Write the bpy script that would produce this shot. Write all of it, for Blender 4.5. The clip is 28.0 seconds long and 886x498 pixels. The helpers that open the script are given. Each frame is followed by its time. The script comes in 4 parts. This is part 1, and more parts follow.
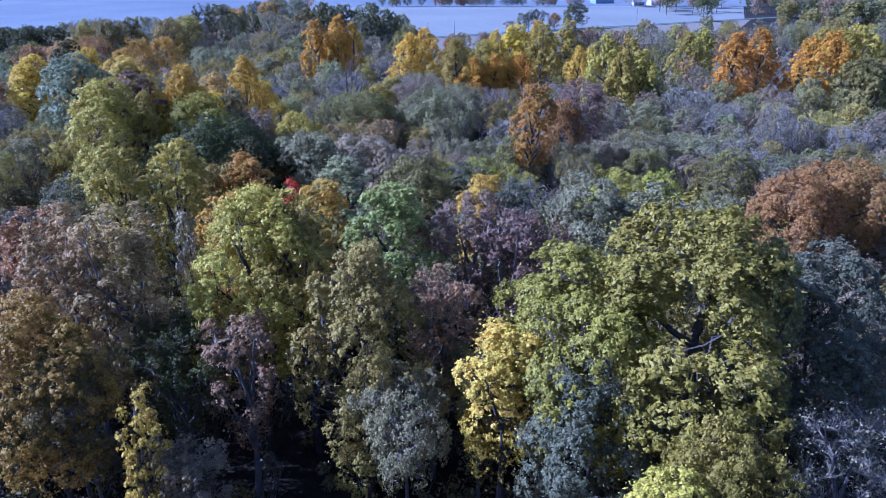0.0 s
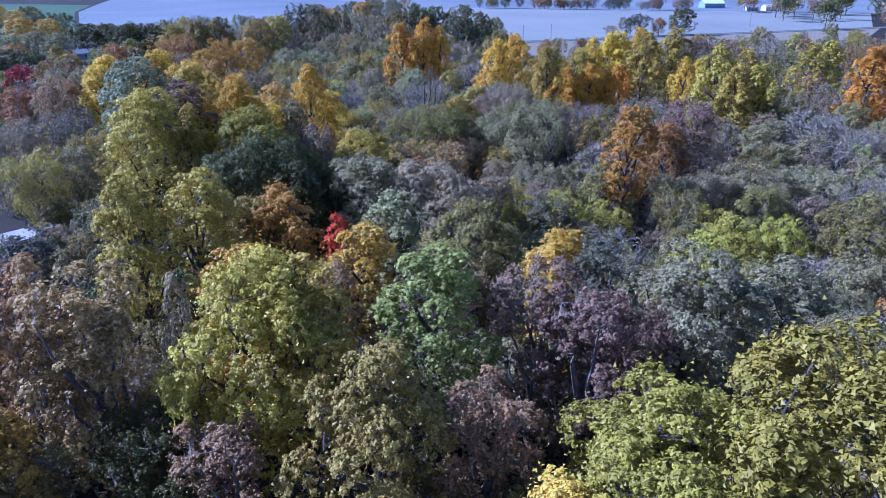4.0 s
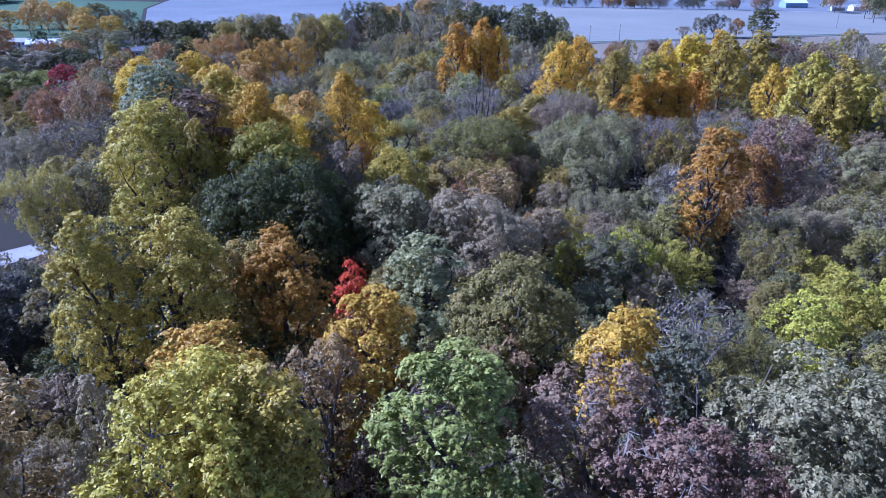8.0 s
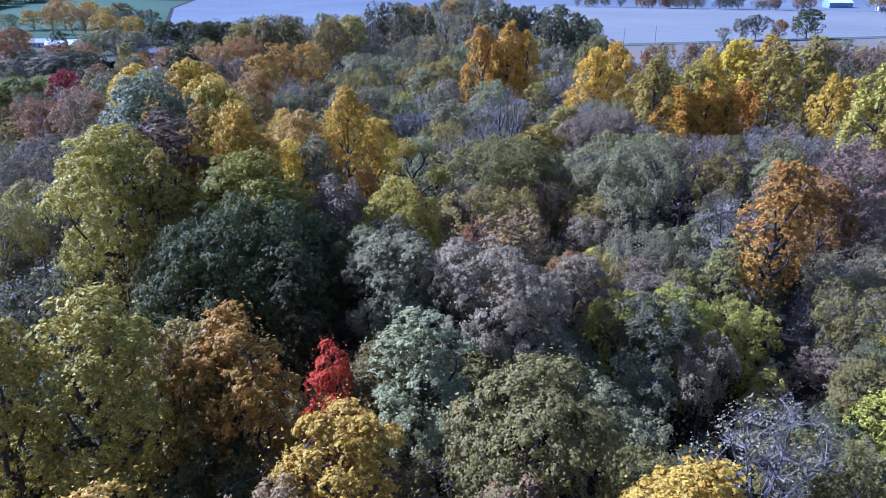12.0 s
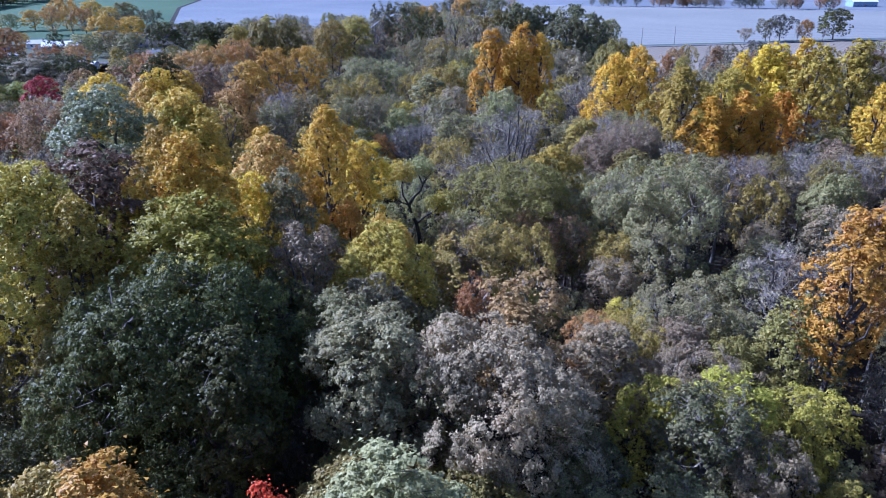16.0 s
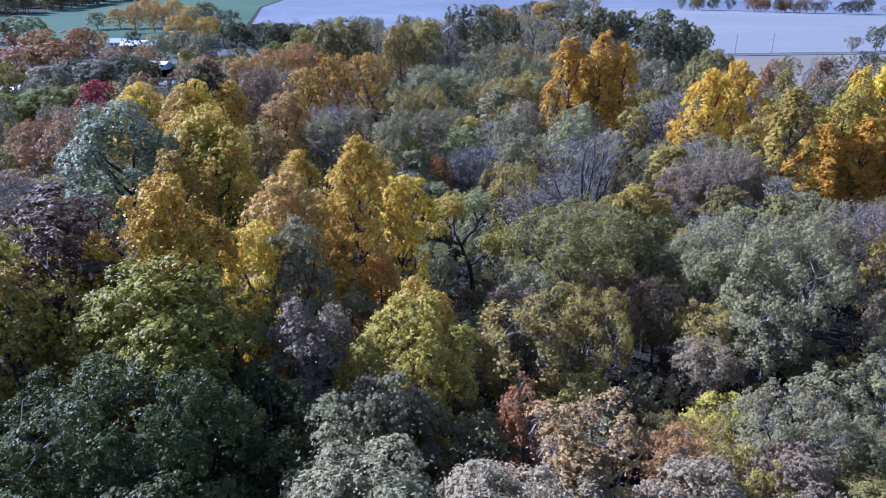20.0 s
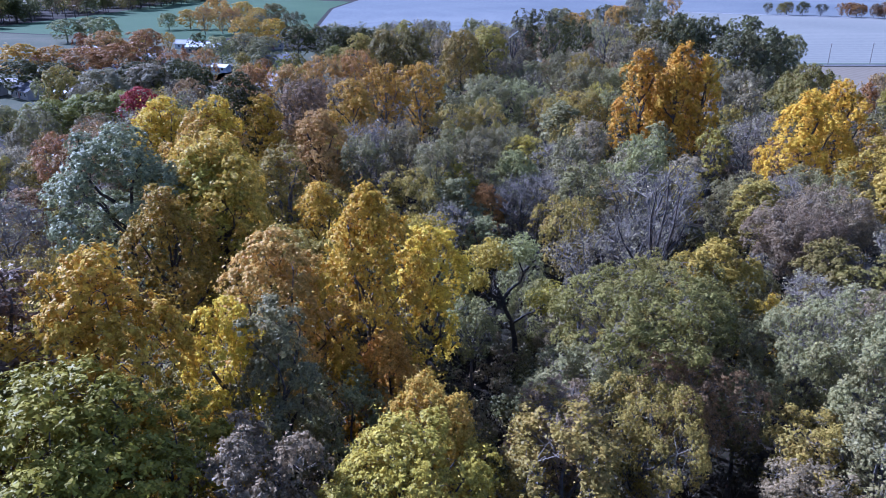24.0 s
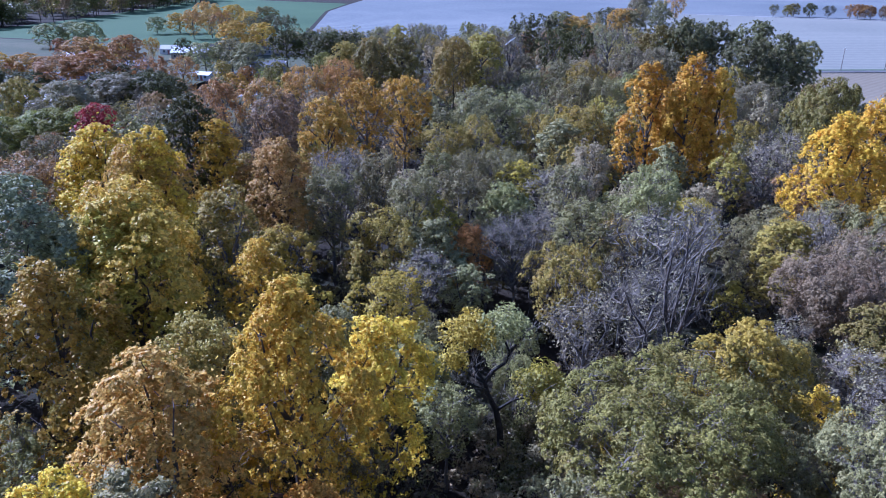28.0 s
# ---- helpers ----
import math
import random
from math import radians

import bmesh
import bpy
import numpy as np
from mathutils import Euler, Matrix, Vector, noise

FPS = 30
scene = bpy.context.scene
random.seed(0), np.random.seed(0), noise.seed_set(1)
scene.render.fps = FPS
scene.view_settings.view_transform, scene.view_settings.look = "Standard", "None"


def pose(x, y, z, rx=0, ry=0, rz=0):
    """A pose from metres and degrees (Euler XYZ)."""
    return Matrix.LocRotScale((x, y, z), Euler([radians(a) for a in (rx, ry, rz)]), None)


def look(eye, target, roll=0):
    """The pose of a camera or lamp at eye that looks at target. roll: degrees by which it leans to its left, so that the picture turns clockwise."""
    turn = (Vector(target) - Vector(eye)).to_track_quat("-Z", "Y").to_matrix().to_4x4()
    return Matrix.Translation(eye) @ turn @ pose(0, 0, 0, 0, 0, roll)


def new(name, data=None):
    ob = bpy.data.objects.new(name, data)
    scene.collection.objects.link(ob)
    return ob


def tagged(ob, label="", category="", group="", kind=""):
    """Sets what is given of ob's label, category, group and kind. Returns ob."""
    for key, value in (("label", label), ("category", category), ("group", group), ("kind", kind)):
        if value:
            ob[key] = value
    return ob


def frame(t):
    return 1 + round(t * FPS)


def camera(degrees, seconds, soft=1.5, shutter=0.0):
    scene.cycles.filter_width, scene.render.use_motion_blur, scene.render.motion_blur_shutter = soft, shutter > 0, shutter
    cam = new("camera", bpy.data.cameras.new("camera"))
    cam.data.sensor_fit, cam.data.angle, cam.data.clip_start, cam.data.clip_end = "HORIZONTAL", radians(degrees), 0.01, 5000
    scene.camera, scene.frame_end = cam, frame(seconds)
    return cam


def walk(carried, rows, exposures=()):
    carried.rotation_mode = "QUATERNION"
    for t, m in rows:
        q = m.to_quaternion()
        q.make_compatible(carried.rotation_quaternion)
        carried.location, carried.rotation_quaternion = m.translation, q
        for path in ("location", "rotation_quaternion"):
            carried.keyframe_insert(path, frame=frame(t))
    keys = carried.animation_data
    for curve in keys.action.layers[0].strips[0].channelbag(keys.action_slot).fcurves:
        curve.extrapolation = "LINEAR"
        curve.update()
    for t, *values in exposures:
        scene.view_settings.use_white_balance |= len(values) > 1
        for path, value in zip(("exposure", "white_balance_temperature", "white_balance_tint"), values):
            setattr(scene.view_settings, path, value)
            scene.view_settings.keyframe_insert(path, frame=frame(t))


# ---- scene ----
cam = camera(64.7, 28.0, soft=0.7)
METRES, EYE, TILT, LEAN, TURN = 110.0, 45.0, -22.3, 0.0, 0.0
ROWS = [
    (0.0, 0.0, 0.0, 0.0, -0.0, 0.0, -0.0),
    (0.5, 0.0023, 0.0165, 0.0064, 0.66, 0.01, -0.31),
    (1.0, 0.0047, 0.0332, 0.0132, 1.52, 0.0, -0.71),
    (1.5, 0.0071, 0.0503, 0.0202, 2.49, 0.0, -1.16),
    (2.0, 0.0095, 0.0674, 0.0273, 3.47, -0.0, -1.61),
    (2.5, 0.0117, 0.0845, 0.0344, 4.43, -0.02, -2.05),
    (3.0, 0.0137, 0.1016, 0.0416, 5.43, -0.05, -2.52),
    (3.5, 0.0153, 0.1187, 0.0487, 6.32, -0.09, -2.92),
    (4.0, 0.0166, 0.136, 0.0556, 7.06, -0.14, -3.25),
    (4.5, 0.0174, 0.1532, 0.0622, 7.77, -0.21, -3.55),
    (6.5, 0.0174, 0.2206, 0.0874, 10.46, -0.47, -4.66),
    (7.0, 0.0165, 0.2376, 0.0934, 10.89, -0.53, -4.81),
    (7.5, 0.0151, 0.2542, 0.0997, 11.3, -0.59, -4.96),
    (8.0, 0.0136, 0.2708, 0.1063, 11.84, -0.65, -5.15),
    (8.5, 0.0119, 0.2871, 0.1129, 12.43, -0.7, -5.4),
    (9.0, 0.0103, 0.3033, 0.1195, 13.03, -0.75, -5.64),
    (9.5, 0.0088, 0.3194, 0.126, 13.46, -0.79, -5.79),
    (10.0, 0.0068, 0.3354, 0.1323, 13.69, -0.82, -5.88),
    (10.5, 0.0048, 0.3513, 0.1388, 13.89, -0.86, -5.94),
    (11.0, 0.0026, 0.3674, 0.1454, 14.02, -0.9, -5.96),
    (11.5, 0.0001, 0.3834, 0.1521, 14.06, -0.94, -5.95),
    (12.0, -0.0026, 0.3993, 0.1588, 14.1, -0.96, -5.94),
    (12.5, -0.0054, 0.4155, 0.1653, 14.12, -1.0, -5.93),
    (14.5, -0.0168, 0.4822, 0.1905, 14.21, -1.05, -5.9),
    (15.0, -0.0197, 0.4989, 0.1969, 14.43, -1.08, -5.97),
    (15.5, -0.0224, 0.5143, 0.2031, 14.7, -1.12, -6.09),
    (16.0, -0.0254, 0.5309, 0.2099, 15.08, -1.17, -6.22),
    (16.5, -0.0285, 0.5477, 0.2168, 15.75, -1.24, -6.51),
    (17.0, -0.0315, 0.5643, 0.2237, 16.3, -1.31, -6.72),
    (17.5, -0.0346, 0.5811, 0.2306, 16.85, -1.39, -6.94),
    (18.0, -0.0381, 0.5979, 0.2372, 17.43, -1.45, -7.19),
    (18.5, -0.0415, 0.6146, 0.2441, 18.26, -1.56, -7.56),
    (19.0, -0.0447, 0.6311, 0.2507, 19.14, -1.67, -7.9),
    (19.5, -0.0478, 0.6473, 0.2574, 20.06, -1.79, -8.3),
    (20.0, -0.0506, 0.6634, 0.2642, 21.02, -1.88, -8.66),
    (20.5, -0.0536, 0.6793, 0.271, 21.95, -2.02, -9.05),
    (21.0, -0.0566, 0.6951, 0.2776, 22.78, -2.13, -9.37),
    (21.5, -0.0598, 0.7103, 0.2839, 23.64, -2.24, -9.68),
    (23.5, -0.0746, 0.7701, 0.3094, 26.44, -2.69, -10.71),
    (24.0, -0.0793, 0.7854, 0.3162, 26.46, -2.7, -10.68),
    (24.5, -0.0843, 0.8008, 0.3231, 26.49, -2.73, -10.67),
    (25.0, -0.0898, 0.8165, 0.33, 26.5, -2.72, -10.66),
    (25.5, -0.0949, 0.832, 0.3373, 26.53, -2.74, -10.65),
    (26.0, -0.1001, 0.8478, 0.3446, 26.54, -2.74, -10.63),
    (26.5, -0.1051, 0.8635, 0.3519, 26.56, -2.73, -10.63),
    (27.0, -0.1107, 0.8793, 0.359, 26.57, -2.71, -10.66),
    (27.5, -0.1162, 0.8949, 0.3663, 26.6, -2.72, -10.63),
    (28.0, -0.1222, 0.9105, 0.3729, 26.61, -2.69, -10.64),
]
walk(cam, [(t, pose(0, 0, EYE, TILT, LEAN, TURN) @ pose(METRES * x, METRES * y, METRES * z, 90 + pitch, roll, yaw)) for t, x, y, z, yaw, pitch, roll in ROWS],
     [(0.0, 0.80, 3980, 34), (8.0, 0.84, 4200, 34), (12.0, 0.87, 4200, 32), (17.0, 0.95, 4400, 31), (28.0, 0.85, 4400, 31)])

# ---- sky, sun, exposure ----
SUN_AZIMUTH, SUN_HEIGHT = -88.0, 37.0  # degrees clockwise from +y, degrees over the horizon
world = bpy.data.worlds.new("sky")
scene.world = world
world.use_nodes = True
wn = world.node_tree.nodes
sky = wn.new("ShaderNodeTexSky")
sky.sky_type, sky.sun_disc = "NISHITA", False
sky.sun_elevation, sky.sun_rotation = radians(SUN_HEIGHT), radians(SUN_AZIMUTH)
sky.dust_density = 2.0
world.node_tree.links.new(sky.outputs[0], wn["Background"].inputs[0])
wn["Background"].inputs[1].default_value = 0.074
sun = new("sun", bpy.data.lights.new("sun", "SUN"))
sun.data.energy, sun.data.angle, sun.data.color = 4.4, radians(0.6), (1.0, 0.965, 0.91)
az, el = radians(SUN_AZIMUTH), radians(SUN_HEIGHT)
sun.matrix_world = look(Vector((math.sin(az) * math.cos(el), math.cos(az) * math.cos(el), math.sin(el))) * 300, (0, 0, 0))


# ---- materials ----
def material(name):
    m = bpy.data.materials.new(name)
    m.use_nodes = True
    nt = m.node_tree
    return m, nt.nodes, nt.links, nt.nodes["Principled BSDF"]


def ramp(nodes, stops):
    r = nodes.new("ShaderNodeValToRGB")
    while len(r.color_ramp.elements) < len(stops):
        r.color_ramp.elements.new(0.5)
    for e, (p, c) in zip(r.color_ramp.elements, stops):
        e.position, e.color = p, (*c, 1)
    return r


def noise_node(nodes, links, scale, detail=4.0, coords="Object"):
    tc = nodes.new("ShaderNodeTexCoord")
    n = nodes.new("ShaderNodeTexNoise")
    n.inputs["Scale"].default_value, n.inputs["Detail"].default_value = scale, detail
    links.new(tc.outputs[coords], n.inputs["Vector"])
    return n


def mul(c, k):
    return tuple(min(1.0, v * k) for v in c)


def leaf_material(name, low, high, dry, through_light=0.27):
    """Leaves: each leaf has its own shade; whole sprays turn from one tint to the other, and a few are dry."""
    m, nodes, links, bsdf = material(name)
    geo = nodes.new("ShaderNodeNewGeometry")
    info = nodes.new("ShaderNodeObjectInfo")
    each = ramp(nodes, [(0.0, mul(low, 0.5)), (0.3, mul(low, 0.9)), (0.66, high), (0.9, mul(high, 1.2)), (1.0, mul(dry, 1.12))])
    links.new(geo.outputs["Random Per Island"], each.inputs[0])
    spray = noise_node(nodes, links, 0.42, 3.0)
    tint = ramp(nodes, [(0.36, low), (0.52, high), (0.68, dry)])
    links.new(spray.outputs["Fac"], tint.inputs[0])
    mix = nodes.new("ShaderNodeMix")
    mix.data_type = "RGBA"
    mix.inputs[0].default_value = 0.4
    links.new(each.outputs[0], mix.inputs[6])
    links.new(tint.outputs[0], mix.inputs[7])
    hsv = nodes.new("ShaderNodeHueSaturation")
    hsv.inputs["Saturation"].default_value = 1.0
    for out, lo, hi in (("Hue", 0.488, 0.512), ("Value", 0.88, 1.14)):
        rng = nodes.new("ShaderNodeMapRange")
        rng.inputs["To Min"].default_value, rng.inputs["To Max"].default_value = lo, hi
        links.new(info.outputs["Random"], rng.inputs["Value"])
        links.new(rng.outputs[0], hsv.inputs[out])
    links.new(mix.outputs[2], hsv.inputs["Color"])
    links.new(hsv.outputs[0], bsdf.inputs["Base Color"])
    bsdf.inputs["Roughness"].default_value = 0.52
    bsdf.inputs["Specular IOR Level"].default_value = 0.22
    tr = nodes.new("ShaderNodeBsdfTranslucent")
    links.new(hsv.outputs[0], tr.inputs["Color"])
    ms = nodes.new("ShaderNodeMixShader")
    ms.inputs[0].default_value = through_light
    links.new(bsdf.outputs[0], ms.inputs[1])
    links.new(tr.outputs[0], ms.inputs[2])
    links.new(ms.outputs[0], nodes["Material Output"].inputs["Surface"])
    return m


def bark_material(name, dark, light, scale=3.0):
    m, nodes, links, bsdf = material(name)
    n = noise_node(nodes, links, scale, 6.0)
    n.inputs["Distortion"].default_value = 0.6
    c = ramp(nodes, [(0.3, dark), (0.7, light)])
    links.new(n.outputs["Fac"], c.inputs[0])
    links.new(c.outputs[0], bsdf.inputs["Base Color"])
    bsdf.inputs["Roughness"].default_value = 0.9
    b = nodes.new("ShaderNodeBump")
    b.inputs["Strength"].default_value, b.inputs["Distance"].default_value = 0.6, 0.05
    links.new(n.outputs["Fac"], b.inputs["Height"])
    links.new(b.outputs[0], bsdf.inputs["Normal"])
    return m


def soil_material(name, stops, scale, fine=1.2, furrow=0.0, furrow_angle=0.0, rough=0.95):
    """Ground: broad patches, fine grain and, in a field, the furrows of the drill."""
    m, nodes, links, bsdf = material(name)
    broad = noise_node(nodes, links, scale, 6.0)
    grain = noise_node(nodes, links, fine, 8.0)
    add = nodes.new("ShaderNodeMath")
    add.operation = "MULTIPLY_ADD"
    add.inputs[1].default_value = 0.35
    links.new(grain.outputs["Fac"], add.inputs[0])
    half = nodes.new("ShaderNodeMath")
    half.operation = "MULTIPLY"
    half.inputs[1].default_value = 0.65
    links.new(broad.outputs["Fac"], half.inputs[0])
    links.new(half.outputs[0], add.inputs[2])
    value = add.outputs[0]
    if furrow:
        tc = nodes.new("ShaderNodeTexCoord")
        mp = nodes.new("ShaderNodeMapping")
        mp.inputs["Rotation"].default_value[2] = radians(furrow_angle)
        links.new(tc.outputs["Object"], mp.inputs["Vector"])
        wave = nodes.new("ShaderNodeTexWave")
        wave.inputs["Scale"].default_value, wave.inputs["Distortion"].default_value = furrow, 2.5
        wave.inputs["Detail"].default_value, wave.inputs["Detail Scale"].default_value = 3.0, 0.4
        links.new(mp.outputs[0], wave.inputs["Vector"])
        more = nodes.new("ShaderNodeMath")
        more.operation = "MULTIPLY_ADD"
        more.inputs[1].default_value = 0.12
        links.new(wave.outputs["Fac"], more.inputs[0])
        links.new(value, more.inputs[2])
        value = more.outputs[0]
    c = ramp(nodes, stops)
    links.new(value, c.inputs[0])
    links.new(c.outputs[0], bsdf.inputs["Base Color"])
    bsdf.inputs["Roughness"].default_value = rough
    bsdf.inputs["Specular IOR Level"].default_value = 0.2
    b = nodes.new("ShaderNodeBump")
    b.inputs["Strength"].default_value, b.inputs["Distance"].default_value = 0.7, 0.15
    links.new(grain.outputs["Fac"], b.inputs["Height"])
    links.new(b.outputs[0], bsdf.inputs["Normal"])
    return m


def plain_material(name, colour, rough=0.7, scale=2.0, vary=0.2, metal=0.0):
    m, nodes, links, bsdf = material(name)
    n = noise_node(nodes, links, scale, 5.0)
    c = ramp(nodes, [(0.3, mul(colour, 1 - vary)), (0.7, mul(colour, 1 + vary * 0.5))])
    links.new(n.outputs["Fac"], c.inputs[0])
    links.new(c.outputs[0], bsdf.inputs["Base Color"])
    bsdf.inputs["Roughness"].default_value, bsdf.inputs["Metallic"].default_value = rough, metal
    return m


LEAVES = {}
FADED = ("greyolive", "greygreen", "grey", "pale", "greybrown")
BRIGHT = ("yelgreen", "yelgold", "gold", "goldtulip")
TURNED = ("yelgreen", "yelolive", "yelgold", "gold", "golddark", "goldtulip", "goldmix", "orange", "orangepale", "olivegold", "lime")
for key, low, high, dry in (
    ("yelgreen", (0.215, 0.195, 0.034), (0.37, 0.322, 0.048), (0.43, 0.355, 0.06)),
    ("yelolive", (0.22, 0.195, 0.046), (0.35, 0.295, 0.062), (0.4, 0.285, 0.075)),
    ("yelgold", (0.29, 0.235, 0.038), (0.47, 0.36, 0.055), (0.48, 0.31, 0.07)),
    ("lime", (0.225, 0.225, 0.030), (0.37, 0.35, 0.045), (0.43, 0.36, 0.07)),
    ("green", (0.145, 0.165, 0.035), (0.245, 0.25, 0.05), (0.33, 0.29, 0.06)),
    ("freshgreen", (0.19, 0.185, 0.026), (0.31, 0.298, 0.036), (0.37, 0.32, 0.05)),
    ("palegreen", (0.16, 0.178, 0.048), (0.27, 0.283, 0.068), (0.34, 0.31, 0.085)),
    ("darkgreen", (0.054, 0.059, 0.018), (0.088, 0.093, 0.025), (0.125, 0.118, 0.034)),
    ("olive", (0.135, 0.126, 0.04), (0.215, 0.19, 0.054), (0.27, 0.2, 0.07)),
    ("darkolive", (0.09, 0.096, 0.05), (0.14, 0.142, 0.068), (0.19, 0.165, 0.085)),
    ("greyolive", (0.165, 0.157, 0.085), (0.26, 0.24, 0.12), (0.30, 0.235, 0.13)),
    ("greygreen", (0.18, 0.18, 0.085), (0.275, 0.268, 0.115), (0.31, 0.27, 0.13)),
    ("silver", (0.185, 0.183, 0.1), (0.295, 0.288, 0.165), (0.345, 0.31, 0.185)),
    ("silvergreen", (0.165, 0.185, 0.10), (0.265, 0.28, 0.15), (0.32, 0.30, 0.17)),
    ("silvergrey", (0.16, 0.155, 0.095), (0.25, 0.238, 0.145), (0.3, 0.26, 0.16)),
    ("pinkgrey", (0.22, 0.19, 0.13), (0.34, 0.29, 0.195), (0.38, 0.29, 0.19)),
    ("grey", (0.18, 0.165, 0.115), (0.28, 0.255, 0.175), (0.32, 0.265, 0.165)),
    ("pale", (0.225, 0.195, 0.138), (0.35, 0.3, 0.215), (0.39, 0.31, 0.2)),
    ("greybrown", (0.175, 0.143, 0.1), (0.275, 0.215, 0.148), (0.31, 0.22, 0.13)),
    ("brown", (0.20, 0.142, 0.08), (0.32, 0.222, 0.115), (0.37, 0.235, 0.10)),
    ("brownpink", (0.22, 0.155, 0.07), (0.335, 0.235, 0.1), (0.38, 0.25, 0.09)),
    ("rustbrown", (0.22, 0.13, 0.055), (0.34, 0.19, 0.070), (0.40, 0.22, 0.07)),
    ("rust", (0.26, 0.158, 0.06), (0.39, 0.24, 0.085), (0.43, 0.275, 0.09)),
    ("russet", (0.19, 0.1, 0.038), (0.28, 0.145, 0.046), (0.34, 0.19, 0.055)),
    ("orange", (0.29, 0.19, 0.026), (0.44, 0.295, 0.034), (0.45, 0.265, 0.045)),
    ("orangepale", (0.31, 0.215, 0.055), (0.45, 0.29, 0.068), (0.47, 0.285, 0.07)),
    ("orangeclear", (0.52, 0.3, 0.09), (0.58, 0.37, 0.12), (0.58, 0.33, 0.09)),
    ("gold", (0.38, 0.285, 0.026), (0.58, 0.435, 0.037), (0.55, 0.37, 0.05)),
    ("goldorange", (0.36, 0.21, 0.022), (0.54, 0.31, 0.028), (0.46, 0.21, 0.04)),
    ("golddark", (0.22, 0.15, 0.025), (0.34, 0.23, 0.035), (0.34, 0.18, 0.05)),
    ("olivegold", (0.148, 0.13, 0.02), (0.25, 0.215, 0.028), (0.3, 0.24, 0.04)),
    ("ember", (0.36, 0.20, 0.04), (0.54, 0.31, 0.055), (0.56, 0.33, 0.06)),
    ("goldtulip", (0.36, 0.248, 0.024), (0.55, 0.385, 0.033), (0.50, 0.30, 0.05)),
    ("silvermid", (0.085, 0.09, 0.06), (0.14, 0.145, 0.1), (0.2, 0.195, 0.14)),
    ("goldmix", (0.29, 0.185, 0.028), (0.47, 0.315, 0.035), (0.34, 0.17, 0.05)),
    ("silverdark", (0.13, 0.14, 0.09), (0.22, 0.23, 0.15), (0.32, 0.32, 0.22)),
    ("red", (0.38, 0.065, 0.028), (0.56, 0.115, 0.032), (0.55, 0.24, 0.04)),
    ("crimson", (0.20, 0.025, 0.035), (0.33, 0.040, 0.050), (0.34, 0.07, 0.05)),
    ("maroon", (0.12, 0.086, 0.055), (0.19, 0.136, 0.085), (0.25, 0.172, 0.1)),
    ("purple", (0.195, 0.138, 0.105), (0.295, 0.207, 0.155), (0.33, 0.215, 0.14)),
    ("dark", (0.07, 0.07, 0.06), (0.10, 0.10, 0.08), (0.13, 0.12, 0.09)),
):
    gains = (1.54, 1.38, 1.15) if key in BRIGHT else (1.42, 1.33, 1.2) if key in TURNED else (1.12, 1.06, 0.82) if key == "purple" else (1.36, 1.28, 1.0) if key == "pinkgrey" else (1.28, 1.2, 0.9) if key in ("silvergrey", "silvermid") else (1.38, 1.33, 1.05) if key in FADED else (1.46, 1.4, 1.02) if key.startswith("silver") else (1.42, 1.36, 1.15) if key in ("green", "palegreen") else (1.4, 1.32, 1.06)
    LEAVES[key] = leaf_material("leaves_" + key, *[tuple(min(0.8, v * k) for v, k in zip(c, gains)) for c in (low, high, dry)])
BARK = bark_material("bark", (0.035, 0.030, 0.026), (0.12, 0.10, 0.085))
BARK_DARK = bark_material("bark_dark", (0.018, 0.016, 0.015), (0.06, 0.052, 0.045))
BARK_GREY = bark_material("bark_grey", (0.08, 0.072, 0.064), (0.20, 0.182, 0.165))
TWIG = bark_material("twig", (0.15, 0.128, 0.098), (0.275, 0.235, 0.18), 1.0)
TWIG_BROWN = bark_material("brown_twig", (0.05, 0.04, 0.033), (0.12, 0.095, 0.08), 1.0)
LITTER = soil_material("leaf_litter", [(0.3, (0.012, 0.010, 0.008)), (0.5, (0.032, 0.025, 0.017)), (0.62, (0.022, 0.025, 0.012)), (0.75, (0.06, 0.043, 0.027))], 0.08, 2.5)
STUBBLE = soil_material("pale_stubble", [(0.3, (0.168, 0.170, 0.146)), (0.5, (0.207, 0.207, 0.177)), (0.7, (0.250, 0.248, 0.208))], 0.006, 0.3, 0.035, 62)
# stubble of the farther fields, with blue distance haze mixed into the colour
STUBBLE_HAZED = soil_material("hazed_field", [(0.3, (0.095, 0.11, 0.122)), (0.5, (0.143, 0.158, 0.163)), (0.7, (0.21, 0.22, 0.21))], 0.006, 0.3, 0.03, 80)
PLOUGHED = soil_material("bare_soil", [(0.3, (0.165, 0.135, 0.09)), (0.7, (0.24, 0.205, 0.145))], 0.012, 0.5, 0.12, 20)
GRASS = soil_material("pasture", [(0.3, (0.045, 0.084, 0.036)), (0.55, (0.065, 0.112, 0.046)), (0.75, (0.09, 0.13, 0.056))], 0.01, 0.6)
YARD = soil_material("yard_grass", [(0.3, (0.05, 0.065, 0.035)), (0.55, (0.085, 0.09, 0.05)), (0.75, (0.13, 0.12, 0.08))], 0.05, 0.8)
TARMAC = soil_material("tarmac", [(0.3, (0.10, 0.10, 0.10)), (0.7, (0.17, 0.165, 0.16))], 0.2, 3.0)
GRAVEL = soil_material("gravel", [(0.3, (0.26, 0.25, 0.24)), (0.7, (0.40, 0.385, 0.37))], 0.2, 3.0)
WHITE_ROOF = plain_material("white_metal_roof", (0.80, 0.80, 0.80), 0.35, 0.6, 0.08)
WHITE_WALL = plain_material("white_siding", (0.72, 0.72, 0.70), 0.6, 0.8, 0.12)
TAN_WALL = plain_material("tan_siding", (0.46, 0.40, 0.33), 0.7, 0.8, 0.15)
